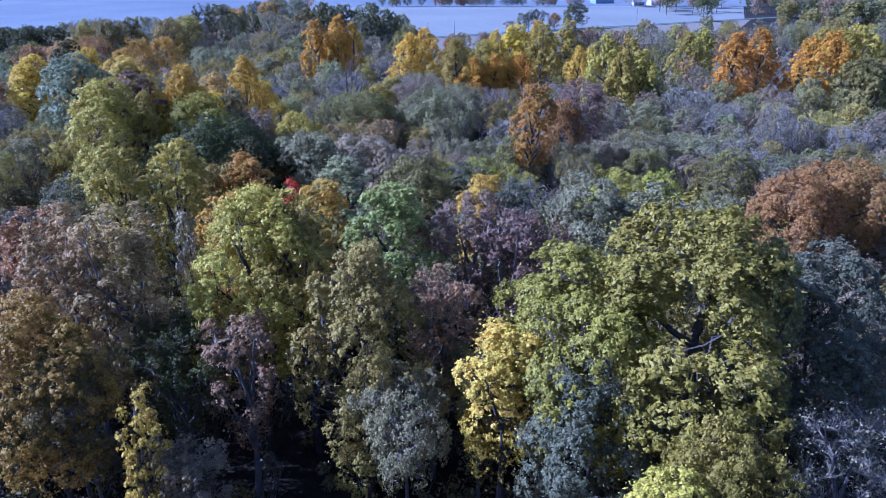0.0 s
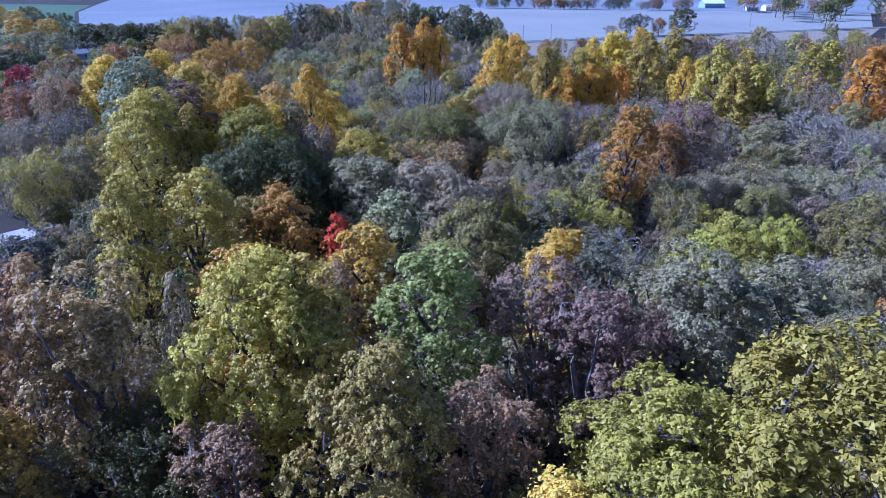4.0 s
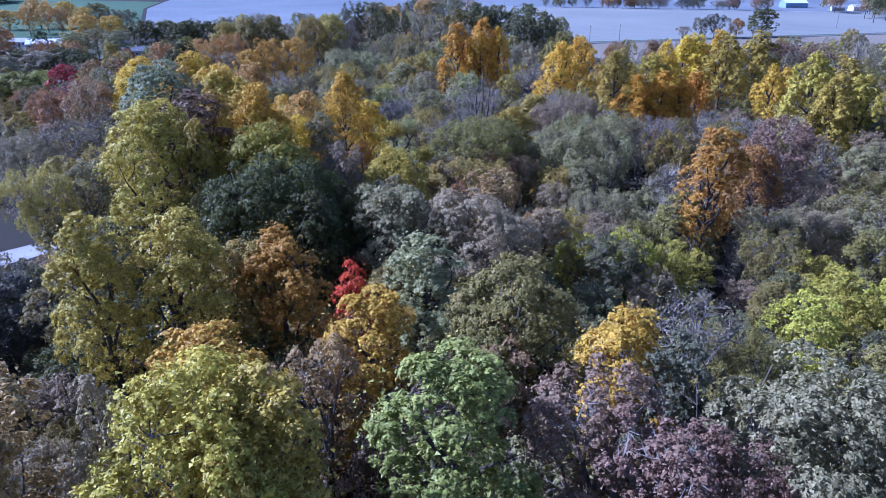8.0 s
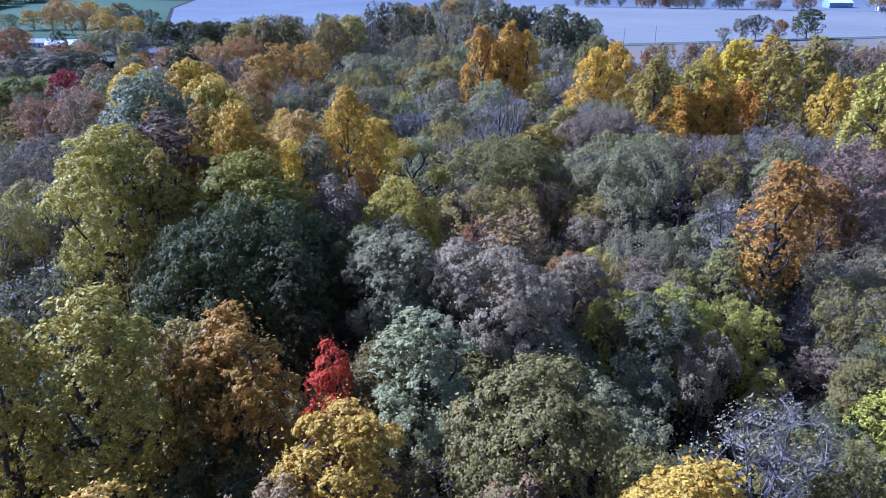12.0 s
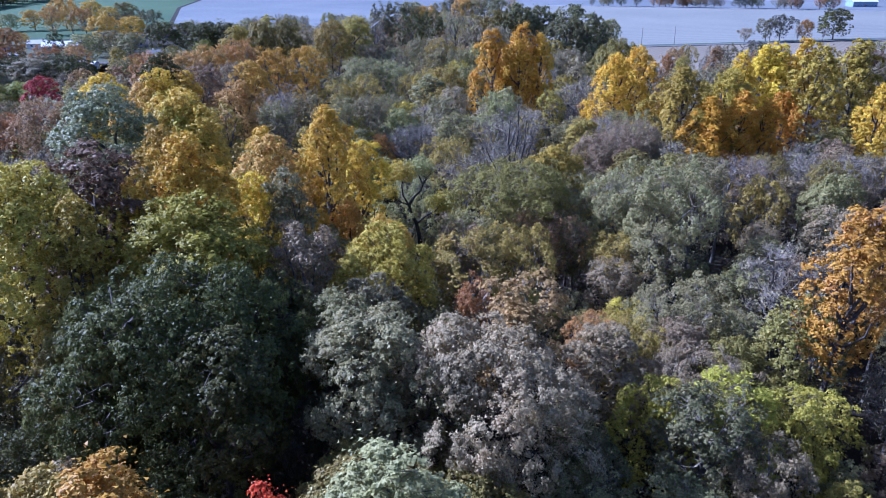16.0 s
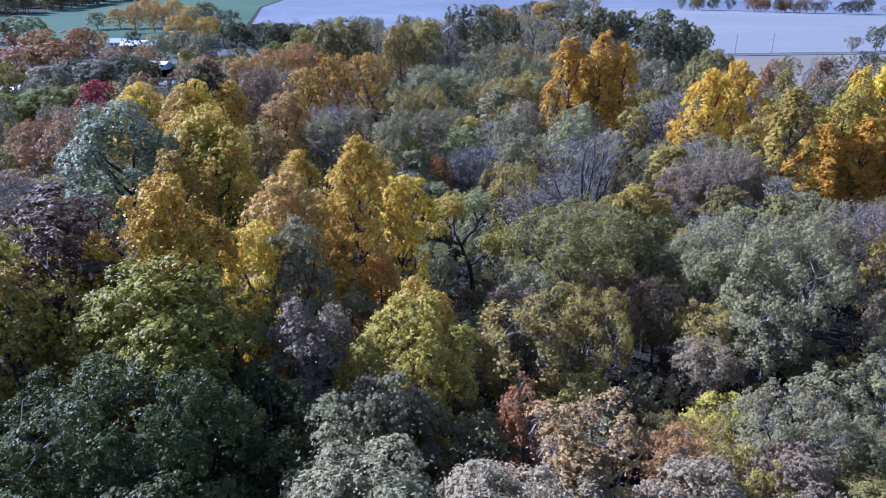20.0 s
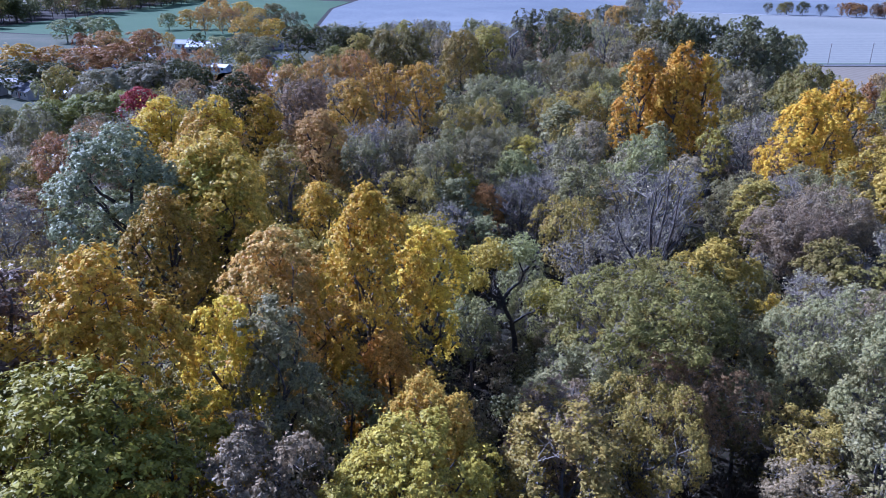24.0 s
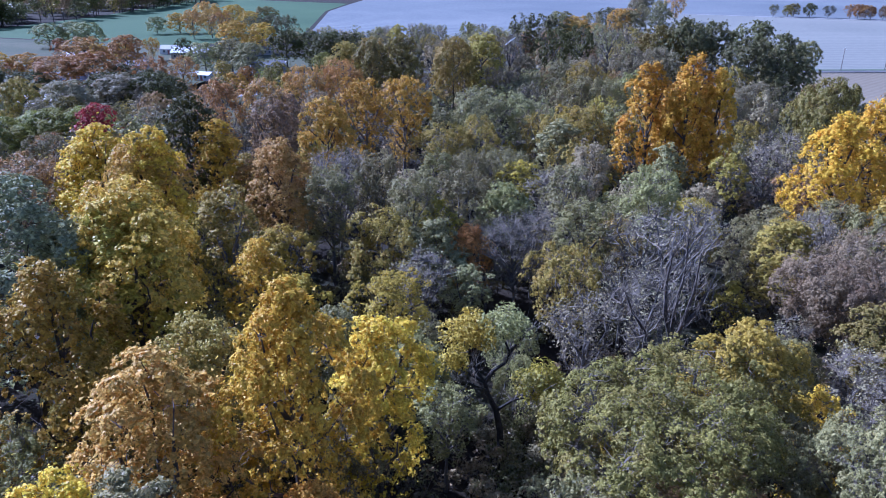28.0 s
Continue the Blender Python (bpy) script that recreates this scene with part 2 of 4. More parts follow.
GREY_WALL = plain_material("grey_siding", (0.38, 0.39, 0.40), 0.7, 0.8, 0.15)
BLUE_WALL = plain_material("blue_siding", (0.24, 0.32, 0.45), 0.6, 0.8, 0.15)
GREY_ROOF = plain_material("grey_shingle", (0.22, 0.22, 0.235), 0.9, 1.5, 0.25)
PALE_ROOF = plain_material("pale_shingle", (0.48, 0.47, 0.46), 0.8, 1.5, 0.2)
DARK_ROOF = plain_material("dark_shingle", (0.07, 0.07, 0.075), 0.9, 1.5, 0.25)
GLASS = plain_material("window_glass", (0.05, 0.06, 0.07), 0.08, 1.0, 0.1)
DOOR_PAINT = plain_material("door_paint", (0.30, 0.12, 0.09), 0.5, 1.0, 0.1)
POLE_WOOD = bark_material("pole_wood", (0.12, 0.10, 0.085), (0.26, 0.23, 0.20))
TYRE = plain_material("tyre", (0.02, 0.02, 0.02), 0.9)
CAR_WHITE = plain_material("white_car_paint", (0.78, 0.78, 0.78), 0.25, 1.0, 0.04)
CAR_DARK = plain_material("dark_car_paint", (0.05, 0.06, 0.08), 0.25, 1.0, 0.1)


# ---- mesh helpers ----
def part(name, bm, mat, parent, label=""):
    """Link a bmesh or a ready mesh as one object under a thing or a part."""
    if isinstance(bm, bmesh.types.BMesh):
        me = bpy.data.meshes.new(name)
        bm.to_mesh(me)
        bm.free()
    else:
        me = bm
    if not me.materials:
        me.materials.append(mat)
    ob = new(name, me)
    ob.parent = parent
    return tagged(ob, label) if label else ob


def mesh_from(name, verts, faces):
    me = bpy.data.meshes.new(name)
    me.from_pydata(verts, [], faces)
    me.update()
    return me


def box(bm, x0, y0, z0, x1, y1, z1, bevel=0.0):
    g = bmesh.ops.create_cube(bm, size=1.0, matrix=Matrix.Translation(((x0 + x1) / 2, (y0 + y1) / 2, (z0 + z1) / 2)) @ Matrix.Diagonal((x1 - x0, y1 - y0, z1 - z0, 1)))
    if bevel:
        edges = list({e for v in g["verts"] for e in v.link_edges})
        bmesh.ops.bevel(bm, geom=edges, offset=bevel, segments=1, affect="EDGES")
    return bm


def box_bm(*a, **k):
    return box(bmesh.new(), *a, **k)


def unit(v):
    return v / np.maximum(np.linalg.norm(v, axis=-1, keepdims=True), 1e-9)


class Wood:
    """Gathers tapered tubes into one mesh."""

    def __init__(self):
        self.v, self.f = [], []

    def tube(self, pts, radii, sides=5):
        pts = np.asarray(pts, float)
        start = len(self.v)
        for i, (p, r) in enumerate(zip(pts, radii)):
            d = pts[min(i + 1, len(pts) - 1)] - pts[max(i - 1, 0)]
            d = d / max(np.linalg.norm(d), 1e-9)
            a = np.cross(d, (0.31, 0.87, 0.12))
            a = a / max(np.linalg.norm(a), 1e-9)
            b = np.cross(d, a)
            for k in range(sides):
                w = 2 * math.pi * k / sides
                self.v.append(tuple(p + r * (a * math.cos(w) + b * math.sin(w))))
        for i in range(len(pts) - 1):
            for k in range(sides):
                q, k2 = start + i * sides, (k + 1) % sides
                self.f.append((q + k, q + k2, q + sides + k2, q + sides + k))
        tip = start + (len(pts) - 1) * sides
        self.f.append(tuple(range(tip, tip + sides)))

    def twig(self, a, q, b, r):
        """A thin bent twig that runs out to a point."""
        s = len(self.v)
        n = np.cross(b - a, (0.31, 0.17, 0.93))
        n = n / max(np.linalg.norm(n), 1e-9) * r
        self.v += [tuple(a - n), tuple(a + n), tuple(q + n * 0.8), tuple(q - n * 0.8), tuple(b)]
        self.f += [(s, s + 1, s + 2, s + 3), (s + 3, s + 2, s + 4)]

    def mesh(self, name):
        return mesh_from(name, self.v, self.f)


def leaf_triangles(name, p, along, across, fold):
    """Pointed leaves, one face each, about the places p."""
    m = len(p)
    v = np.stack([p - along * 0.5 + across * 0.55, p + along * 0.6 + fold, p - along * 0.5 - across * 0.55], 1).reshape(-1, 3)
    me = bpy.data.meshes.new(name)
    me.vertices.add(3 * m)
    me.vertices.foreach_set("co", v.astype(np.float32).ravel())
    me.loops.add(3 * m)
    me.loops.foreach_set("vertex_index", np.arange(3 * m, dtype=np.int32))
    me.polygons.add(m)
    me.polygons.foreach_set("loop_start", np.arange(0, 3 * m, 3, dtype=np.int32))
    me.update(calc_edges=True)
    return me


# ---- trees ----
def tulip_profile(u):
    return (1 - ((u - 0.3) / 0.71) ** 1.6) ** 0.75 if u > 0.3 else 0.75 + 0.25 * math.sin(u / 0.3 * math.pi / 2)


def oak_profile(u):
    return math.sqrt(max(0.02, 1 - ((u - 0.38) / 0.63) ** 2)) if u > 0.38 else math.sqrt(max(0.05, 1 - ((0.38 - u) / 0.46) ** 2))


def column_profile(u):
    return min(1.0, (u + 0.05) / 0.25) ** 0.5 * max(0.03, 1 - u) ** 0.42 * 1.12


def ash_profile(u):
    return min(1.0, 0.35 + u * 1.1) * math.sqrt(max(0.03, 1 - max(0.0, (u - 0.6) / 0.42) ** 2))


def shrub_profile(u):
    return math.sqrt(max(0.03, 1 - max(0.0, (u - 0.3) / 0.72) ** 2)) * min(1.0, 0.7 + u)


# kind: profile, crown base as a share of the height, boughs, bough size, leaf share, hollow boughs, twigs a bough, limbs, bark, flatness
KINDS = {
    "tulip": (tulip_profile, 0.25, 80, 1.22, 1.0, 0.16, 3, 9, BARK, 1.3),
    "oak": (oak_profile, 0.34, 78, 1.38, 1.05, 0.14, 3, 9, BARK, 0.95),
    "lobed": (oak_profile, 0.32, 56, 1.55, 1.15, 0.09, 1, 8, BARK, 0.82),
    "column": (column_profile, 0.10, 95, 0.95, 0.95, 0.2, 2, 7, BARK, 1.3),
    "ash": (ash_profile, 0.32, 90, 1.08, 0.72, 0.28, 8, 10, BARK_GREY, 1.15),
    "shrub": (shrub_profile, 0.08, 62, 1.3, 0.72, 0.22, 5, 9, BARK, 1.0),
    "bare": (ash_profile, 0.28, 110, 1.2, 0.06, 0.5, 16, 12, BARK_GREY, 1.2),
    "dead": (ash_profile, 0.34, 60, 1.1, 0.02, 0.5, 9, 11, BARK_GREY, 1.2),
}
DETAIL = ((8500, 0.44), (19000, 0.285), (24000, 0.24), (42000, 0.185))  # leaves on a full crown, length of a leaf
NOMINAL_H, SPREADS = 20.0, (2.8, 4.4, 6.8)
MADE = {}


def tree_meshes(kind, detail, seed, spread):
    """Trunk with limbs, branches and leaves of a tree 20 m high, with a slim, a usual or a wide crown."""
    key = (kind, detail, seed, spread)
    wide = SPREADS[spread]
    if key in MADE:
        return MADE[key]
    profile, base, sprays, size, share, hollow, twigs, limbs, bark, flat = KINDS[kind]
    rng = np.random.default_rng(1000 + seed * 17 + spread * 101 + sum(map(ord, kind)))
    sprays = int(sprays * (wide / 4.4) ** 1.2 * (0.6, 0.85, 1.0, 1.0)[detail])
    size = size * (1.22, 1.08, 1.0, 1.0)[detail] * (wide / 4.4) ** 0.35
    leaves, length = DETAIL[detail]
    leaves = leaves * (wide / 5.0) ** 1.3
    if detail > 1 and kind in ("oak", "tulip", "lobed"):  # the big crowns near the way: finer leaves
        leaves, length = leaves * 1.5, length * 0.82
    if kind == "ash":  # fine and feathery
        leaves, length = leaves * 1.3, length * 0.8
    zb = base * (0.35, 0.7, 1.0, 1.0)[detail] * NOMINAL_H
    span = NOMINAL_H - zb
    # an uneven outline: the radius swells and shrinks round the crown
    ph, am = rng.uniform(0, 2 * math.pi, 4), rng.uniform(0.07, 0.22, 4)

    def reach(u, w):
        return wide * profile(u) * (1 + am[0] * math.sin(2 * w + ph[0]) + am[1] * math.sin(3 * w + ph[1] + 4 * u) + am[2] * math.sin(5 * w + ph[2] - 5 * u))

    lean = rng.uniform(-0.5, 0.5, 2)
    centres, rest = [], []
    for i in range(sprays):
        u = (i + rng.uniform(0.1, 0.9)) / sprays
        u = 0.02 + 0.93 * u ** 0.82
        w = i * 2.39996 + rng.normal(0, 0.35)
        k = math.sqrt(rng.uniform(0.62, 1.0)) if i % 5 else rng.uniform(0.2, 0.6)
        r = size * rng.uniform(0.62, 1.25) * (0.5 + 0.55 * min(1.0, profile(u)))
        rr = max(0.0, reach(u, w) - 0.6 * r) * k
        centres.append((rr * math.cos(w) + lean[0] * u, rr * math.sin(w) + lean[1] * u, zb + u * span - 0.6 * r * flat * (u > 0.75)))
        rest.append(r)
    centres, rest = np.array(centres), np.array(rest)
    wood = Wood()
    top = 0.86 if kind in ("tulip", "column") else 0.62
    r0 = 0.34 if kind != "shrub" else 0.16
    n = 8
    stem = [(lean[0] * s + 0.22 * math.sin(3 * s + ph[3]) * s, lean[1] * s + 0.22 * math.cos(2.5 * s + ph[0]) * s, s * top * NOMINAL_H) for s in np.linspace(0, 1, n)]
    wood.tube([(stem[0][0], stem[0][1], -0.3)] + stem, [r0 * 1.5] + [r0 * (1 - 0.82 * s) for s in np.linspace(0, 1, n)], 7)
    stem = np.array(stem)
    # main limbs, each from the trunk out into the crown
    ends = []
    for i in range(limbs):
        w = i * 2.39996 + rng.uniform(-0.4, 0.4)
        u = 0.25 + 0.62 * (i + 0.5) / limbs
        z0 = max(zb * 0.85, (zb + u * span) * (0.62 if kind in ("ash", "bare", "dead", "shrub") else 0.75))
        if kind == "shrub":
            z0 = 0.3 + 0.1 * i
        s = np.array([np.interp(z0, stem[:, 2], stem[:, 0]), np.interp(z0, stem[:, 2], stem[:, 1]), z0])
        rr = reach(u, w) * 0.66
        e = np.array([rr * math.cos(w), rr * math.sin(w), zb + u * span])
        mid = s + (e - s) * 0.5 + np.array([0, 0, -0.06 * np.linalg.norm(e - s)]) + rng.normal(0, 0.25, 3)
        pts = [s, s + (mid - s) * 0.5 + rng.normal(0, 0.1, 3), mid, mid + (e - mid) * 0.55 + rng.normal(0, 0.2, 3), e]
        rl = r0 * rng.uniform(0.38, 0.55)
        wood.tube(pts, [rl, rl * 0.85, rl * 0.66, rl * 0.45, rl * 0.2], 5)
        ends.append(np.array(pts))
    trunk = wood.mesh(kind + "_trunk")
    nodes_at = np.concatenate([p[1:] for p in ends] + [stem[3:]])
    # branches from the limbs to every spray
    fine = Wood()
    for c, r in zip(centres, rest):
        d = np.linalg.norm(nodes_at - c, axis=1) + 0.6 * np.maximum(0, nodes_at[:, 2] - c[2])
        s = nodes_at[int(np.argmin(d))]
        m = (s + c) / 2 + rng.normal(0, 0.12, 3) * np.linalg.norm(c - s)
        thick = 0.035 if kind not in ("bare", "dead") else 0.075
        if kind in ("bare", "dead") and detail:
            fine.tube([s, m, c], [thick * 1.25, thick, thick * 0.5], 3)
        else:
            fine.twig(s, m, c, thick)
        for _ in range(twigs if detail else twigs // 2):
            d = rng.normal(0, 1, 3)
            d[2] = abs(d[2]) * 0.8 + 0.25
            d = d / np.linalg.norm(d)
            a = c + (s - c) * rng.uniform(0, 0.45)
            b = a + d * r * rng.uniform(0.7, 1.45)
            q = (a + b) / 2 + rng.normal(0, 0.1, 3) * r
            t0 = 0.026 if detail > 1 else 0.038 if detail else 0.07
            fine.twig(a, q, b, t0)
    branches = fine.mesh(kind + "_branchwork")
    # leaves on the sprays
    total = int(leaves * share)
    weight = np.where(np.arange(len(rest)) % 5, 1.0, 0.5) * rest ** 2 * np.clip((centres[:, 2] - zb) / span * 1.7 + 0.22, 0.3, 1.0)
    counts = np.maximum(1, np.round(total * weight / weight.sum()).astype(int))
    which = np.repeat(np.arange(len(centres)), counts)
    m = len(which)
    out = unit(centres - np.array([0, 0, zb + 0.35 * span]))[which]
    # each spray carries tufts, and each tuft its leaves
    tufts = 9 if detail == 0 else 16 if detail == 1 else 30
    many = len(centres) * tufts
    host = np.repeat(np.arange(len(centres)), tufts)
    td = unit(rng.normal(0, 1, (many, 3)) + unit(centres - np.array([0, 0, zb + 0.35 * span]))[host] * 1.0 + np.array([0, 0, 0.45]))
    squash = np.array([1.0, 1.0, flat])
    tc = centres[host] + td * (rest[host] * rng.uniform(0, 1, many) ** hollow)[:, None] * squash
    tuft = which * tufts + rng.integers(0, tufts, m)
    d = unit(td[tuft] * 0.7 + rng.normal(0, 0.7, (m, 3)))
    p = tc[tuft] + d * (rest[which] * (0.22 if detail > 1 else 0.28) * rng.uniform(0.15, 1, m))[:, None]
    stray = rng.uniform(0, 1, m) < 0.05
    p[stray] += rng.normal(0, 0.45, (int(stray.sum()), 3))
    nrm = unit(d * 0.6 + td[tuft] * (0.75 if kind == "lobed" else 0.5) + out * 0.2 + np.array([0, 0, 0.25]) + rng.normal(0, 0.42, (m, 3)))
    t = unit(np.cross(nrm, rng.normal(0, 1, (m, 3))))
    b = np.cross(nrm, t)
    ln = length * rng.uniform(0.65, 1.35, m)[:, None]
    wd = ln * rng.uniform(0.5, 0.8, m)[:, None]
    me = leaf_triangles(kind + "_leaves", p, t * ln, b * wd, nrm * ln * 0.12)
    me.materials.append(LEAVES["green"])
    trunk.materials.append(bark)
    branches.materials.append(TWIG if twigs > 7 else TWIG_BROWN)
    MADE[key] = (trunk, branches, me)
    return MADE[key]


LOOKS = {
    "yelgreen": "yellow-green", "yelolive": "yellowing olive", "yelgold": "golden yellow-green", "lime": "bright lime-yellow", "green": "fresh green",
    "darkgreen": "dark green", "olive": "olive green", "darkolive": "dark olive", "greyolive": "greyish olive", "greygreen": "pale grey-green",
    "silver": "silvery grey-green", "silvergreen": "silvery green", "silvergrey": "silver-grey", "pinkgrey": "pinkish grey", "grey": "dull grey",
    "pale": "pale grey-pink", "greybrown": "grey-brown", "brown": "dry brown", "brownpink": "pinkish brown", "rustbrown": "rusty brown", "rust": "rust-red",
    "russet": "deep russet", "orange": "orange-yellow", "orangepale": "pale orange", "orangeclear": "clear orange", "gold": "golden yellow",
    "goldorange": "golden orange", "golddark": "dark gold", "olivegold": "olive and dull gold", "ember": "glowing orange-brown", "palegreen": "pale fresh green", "freshgreen": "bright green", "goldtulip": "deep golden", "silvermid": "dull silver-green", "goldmix": "gold and brown-orange", "silverdark": "dark silver-backed", "red": "bright red", "crimson": "crimson", "maroon": "dark maroon", "purple": "faded purple-brown",
    "dark": "dark brown",
}
FORMS = {
    "tulip": ("tulip_tree", "tall pointed tulip tree in {} autumn leaf", "tree"),
    "oak": ("oak_tree", "broad rounded oak with dense {} leaves", "tree"),
    "lobed": ("maple_tree", "spreading maple with billowing {} leaf sprays", "tree"),
    "column": ("poplar_tree", "narrow upright poplar with {} leaves", "tree"),
    "ash": ("ash_tree", "thinning ash tree with sparse {} leaves", "tree"),
    "shrub": ("thicket_shrub", "low many-stemmed thicket shrub with {} leaves", "shrub"),
    "bare": ("bare_tree", "leafless tree with fine {} twigs", "tree"),
    "dead": ("dead_tree", "dead standing tree with forked {} limbs", "tree"),
}
placed = []
serial = 0


def foliage(name, spots, colour, per, length, label, category, seed, trunks=True):
    """Many crowns too far or too tangled to count, joined: leaves round each spot (x, y, top, radius, foot of the crown)."""
    rng = np.random.default_rng(seed)
    ps, ds = [], []
    wood = Wood()
    for x, y, top, r, foot in spots:
        k = max(4, int(per * r * r / 30)) if trunks else per
        puffs = max(3, int(r * 2.2))
        w = rng.uniform(0, 2 * math.pi, puffs)
        q = np.sqrt(rng.uniform(0, 1, puffs)) * r * 0.72
        mid, half = (top + foot) / 2, (top - foot) / 2
        cz = mid + half * 0.8 * np.where(rng.uniform(0, 1, puffs) < 0.5, 1 - (q / r) ** 2, rng.uniform(-1, 0.6, puffs))
        c = np.stack([x + q * np.cos(w), y + q * np.sin(w), cz], 1)
        i = rng.integers(0, puffs, k)
        d = unit(rng.normal(0, 1, (k, 3)) + np.array([0, 0, 0.4]))
        ps.append(c[i] + d * (rng.uniform(0, 1, k) ** 0.35 * r * 0.42)[:, None])
        ds.append(d)
        if trunks:
            wood.tube([(x, y, -0.2), (x + rng.normal(0, 0.3), y, foot + half * 0.6), (x, y, top - half * 0.5)], [0.35, 0.24, 0.08], 5)
        else:
            for _ in range(9):
                a = np.array([x + rng.normal(0, 0.2), y + rng.normal(0, 0.2), 0.0])
                b = a + np.array([rng.normal(0, r * 0.5), rng.normal(0, r * 0.5), top * rng.uniform(0.6, 1.15)])
                wood.twig(a, (a + b) / 2 + rng.normal(0, 0.25, 3), b, 0.035)
    p, d = np.concatenate(ps), np.concatenate(ds)
    m = len(p)
    nrm = unit(d * 0.6 + np.array([0, 0, 0.35]) + rng.normal(0, 0.5, (m, 3)))
    t = unit(np.cross(nrm, rng.normal(0, 1, (m, 3))))
    ln = length * rng.uniform(0.65, 1.35, m)[:, None]
    me = leaf_triangles(name, p, t * ln, np.cross(nrm, t) * ln * 0.65, nrm * ln * 0.12)
    me.materials.append(LEAVES[colour])
    root = new(name)
    tagged(part("foliage", me, None, root), kind="stuff")
    tagged(part("stem", wood.mesh(name + "_stems"), BARK if trunks else TWIG, root), kind="stuff")
    return tagged(root, label, category, "", "stuff")


def plant(kind, colour, x, y, height, radius, detail, group="", called=""):
    """One tree: trunk with limbs, branches and leaves."""
    global serial
    serial += 1
    rng = random.Random(serial * 7919)
    spread = min(range(3), key=lambda k: abs(math.log(SPREADS[k] / NOMINAL_H * height / radius)))
    trunk, branches, leaves = tree_meshes(kind, detail, serial % (3 if detail == 1 else 2), spread)
    name, label, category = FORMS[kind]
    root = new(called or name)
    root.empty_display_size = 0.5
    part("trunk", trunk, None, root)
    tagged(part("branchwork", branches, None, root), kind="stuff")
    crown = part("crown", leaves, None, root)
    crown.material_slots[0].link = "OBJECT"
    crown.material_slots[0].material = LEAVES[colour]
    s = radius / SPREADS[spread]
    root.matrix_world = pose(x, y, 0, rng.uniform(-2, 2), rng.uniform(-2, 2), rng.uniform(0, 360)) @ Matrix.Diagonal((s, s, height / NOMINAL_H, 1))
    placed.append((x, y, radius, height))
    return tagged(root, label.format(LOOKS[colour]), category, group)


# ---- ground, fields, road ----
def sheet(name, corners, z, mat, label, category, step=0.0):
    bm = bmesh.new()
    bm.faces.new([bm.verts.new((x, y, z)) for x, y in corners])
    bmesh.ops.triangulate(bm, faces=bm.faces[:])
    me = bpy.data.meshes.new(name)
    bm.to_mesh(me)
    bm.free()
    me.materials.append(mat)
    return tagged(new(name, me), label, category, "", "structure")


def road_y(x):
    return 472 + 0.594 * x


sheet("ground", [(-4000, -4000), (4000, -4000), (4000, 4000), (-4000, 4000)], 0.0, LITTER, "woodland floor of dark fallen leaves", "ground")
sheet("field_pale", [(-150, road_y(-150) + 7), (260, road_y(260) + 7), (330, 812), (-150, 790)], 0.06, STUBBLE, "pale dry stubble field beside the road", "field")
sheet("field_far", [(-150, 797), (340, 819), (900, 1700), (-300, 1700)], 0.06, STUBBLE_HAZED, "field behind the tree row, greyed by painted haze", "field")
sheet("field_soil", [(-60, road_y(-60) - 6), (-60, 385), (20, 372), (70, 395), (190, 480), (260, road_y(260) - 6)], 0.06, PLOUGHED, "bare brown soil before the road", "field")
sheet("field_left", [(-310, 475), (-170, 490), (-155, 760), (-155, 1700), (-900, 1700), (-480, 760), (-430, 655)], 0.05, STUBBLE_HAZED, "wide harvested field, grey-blue with painted haze", "field")
sheet("pasture", [(-500, 360), (-330, 390), (-314, 475), (-434, 655), (-484, 760), (-700, 760), (-560, 520)], 0.05, GRASS, "green winter crop on a gentle slope", "field")
sheet("yard", [(-420, 190), (-170, 215), (-165, 300), (-220, 385), (-330, 388), (-500, 355)], 0.04, YARD, "patchy grass round the houses", "ground")
sheet("road", [(-400, road_y(-400) - 3.4), (600, road_y(600) - 3.4), (600, road_y(600) + 3.4), (-400, road_y(-400) + 3.4)], 0.09, TARMAC, "narrow straight country road", "road")
sheet("road_verge", [(-150, road_y(-150) + 3.6), (400, road_y(400) + 3.6), (400, road_y(400) + 6.8), (-150, road_y(-150) + 6.8)], 0.08, GRASS, "dark grass verge along the road", "verge")
sheet("field_track", [(-160, 791), (340, 813), (340, 818), (-160, 796)], 0.10, GRAVEL, "pale gravel track along the tree row", "track")
sheet("gravel_drive", [(-106, 94), (-100, 93), (-89, 112), (-81, 125), (-87, 127), (-95, 114)], 0.06, GRAVEL, "pale gravel drive at the edge of the wood", "drive")
sheet("village_street", [(-420, 218), (-215, 268), (-190, 296), (-240, 372), (-246, 371), (-200, 298), (-220, 276), (-420, 226)], 0.08, GRAVEL, "pale gravel lane between the houses", "road")


# ---- trees seen one by one ----
plant("ash", "greybrown", -19.2, 42.0, 13.0, 3.2, 3)
plant("ash", "olive", -27.6, 45.0, 20.0, 3.7, 3)
plant("ash", "olive", 3.0, 48.3, 17.0, 3.0, 3)
plant("ash", "brown", -16.1, 48.6, 20.0, 3.2, 3)
plant("ash", "darkgreen", -22.3, 50.5, 18.3, 4.1, 3)
plant("ash", "brown", -1.1, 52.9, 22.5, 3.4, 3)
plant("ash", "brownpink", -26.1, 53.0, 27.8, 4.3, 3)
plant("ash", "brownpink", -31.0, 53.9, 27.0, 3.6, 3)
plant("ash", "rustbrown", -36.7, 56.7, 26.5, 3.8, 3)
plant("ash", "purple", 5.6, 62.2, 24.3, 3.8, 3)
plant("ash", "purple", 9.9, 63.6, 22.0, 3.9, 3)
plant("ash", "purple", 2.3, 65.3, 24.5, 3.7, 3)
plant("ash", "brown", -19.5, 69.0, 20.0, 2.3, 3)
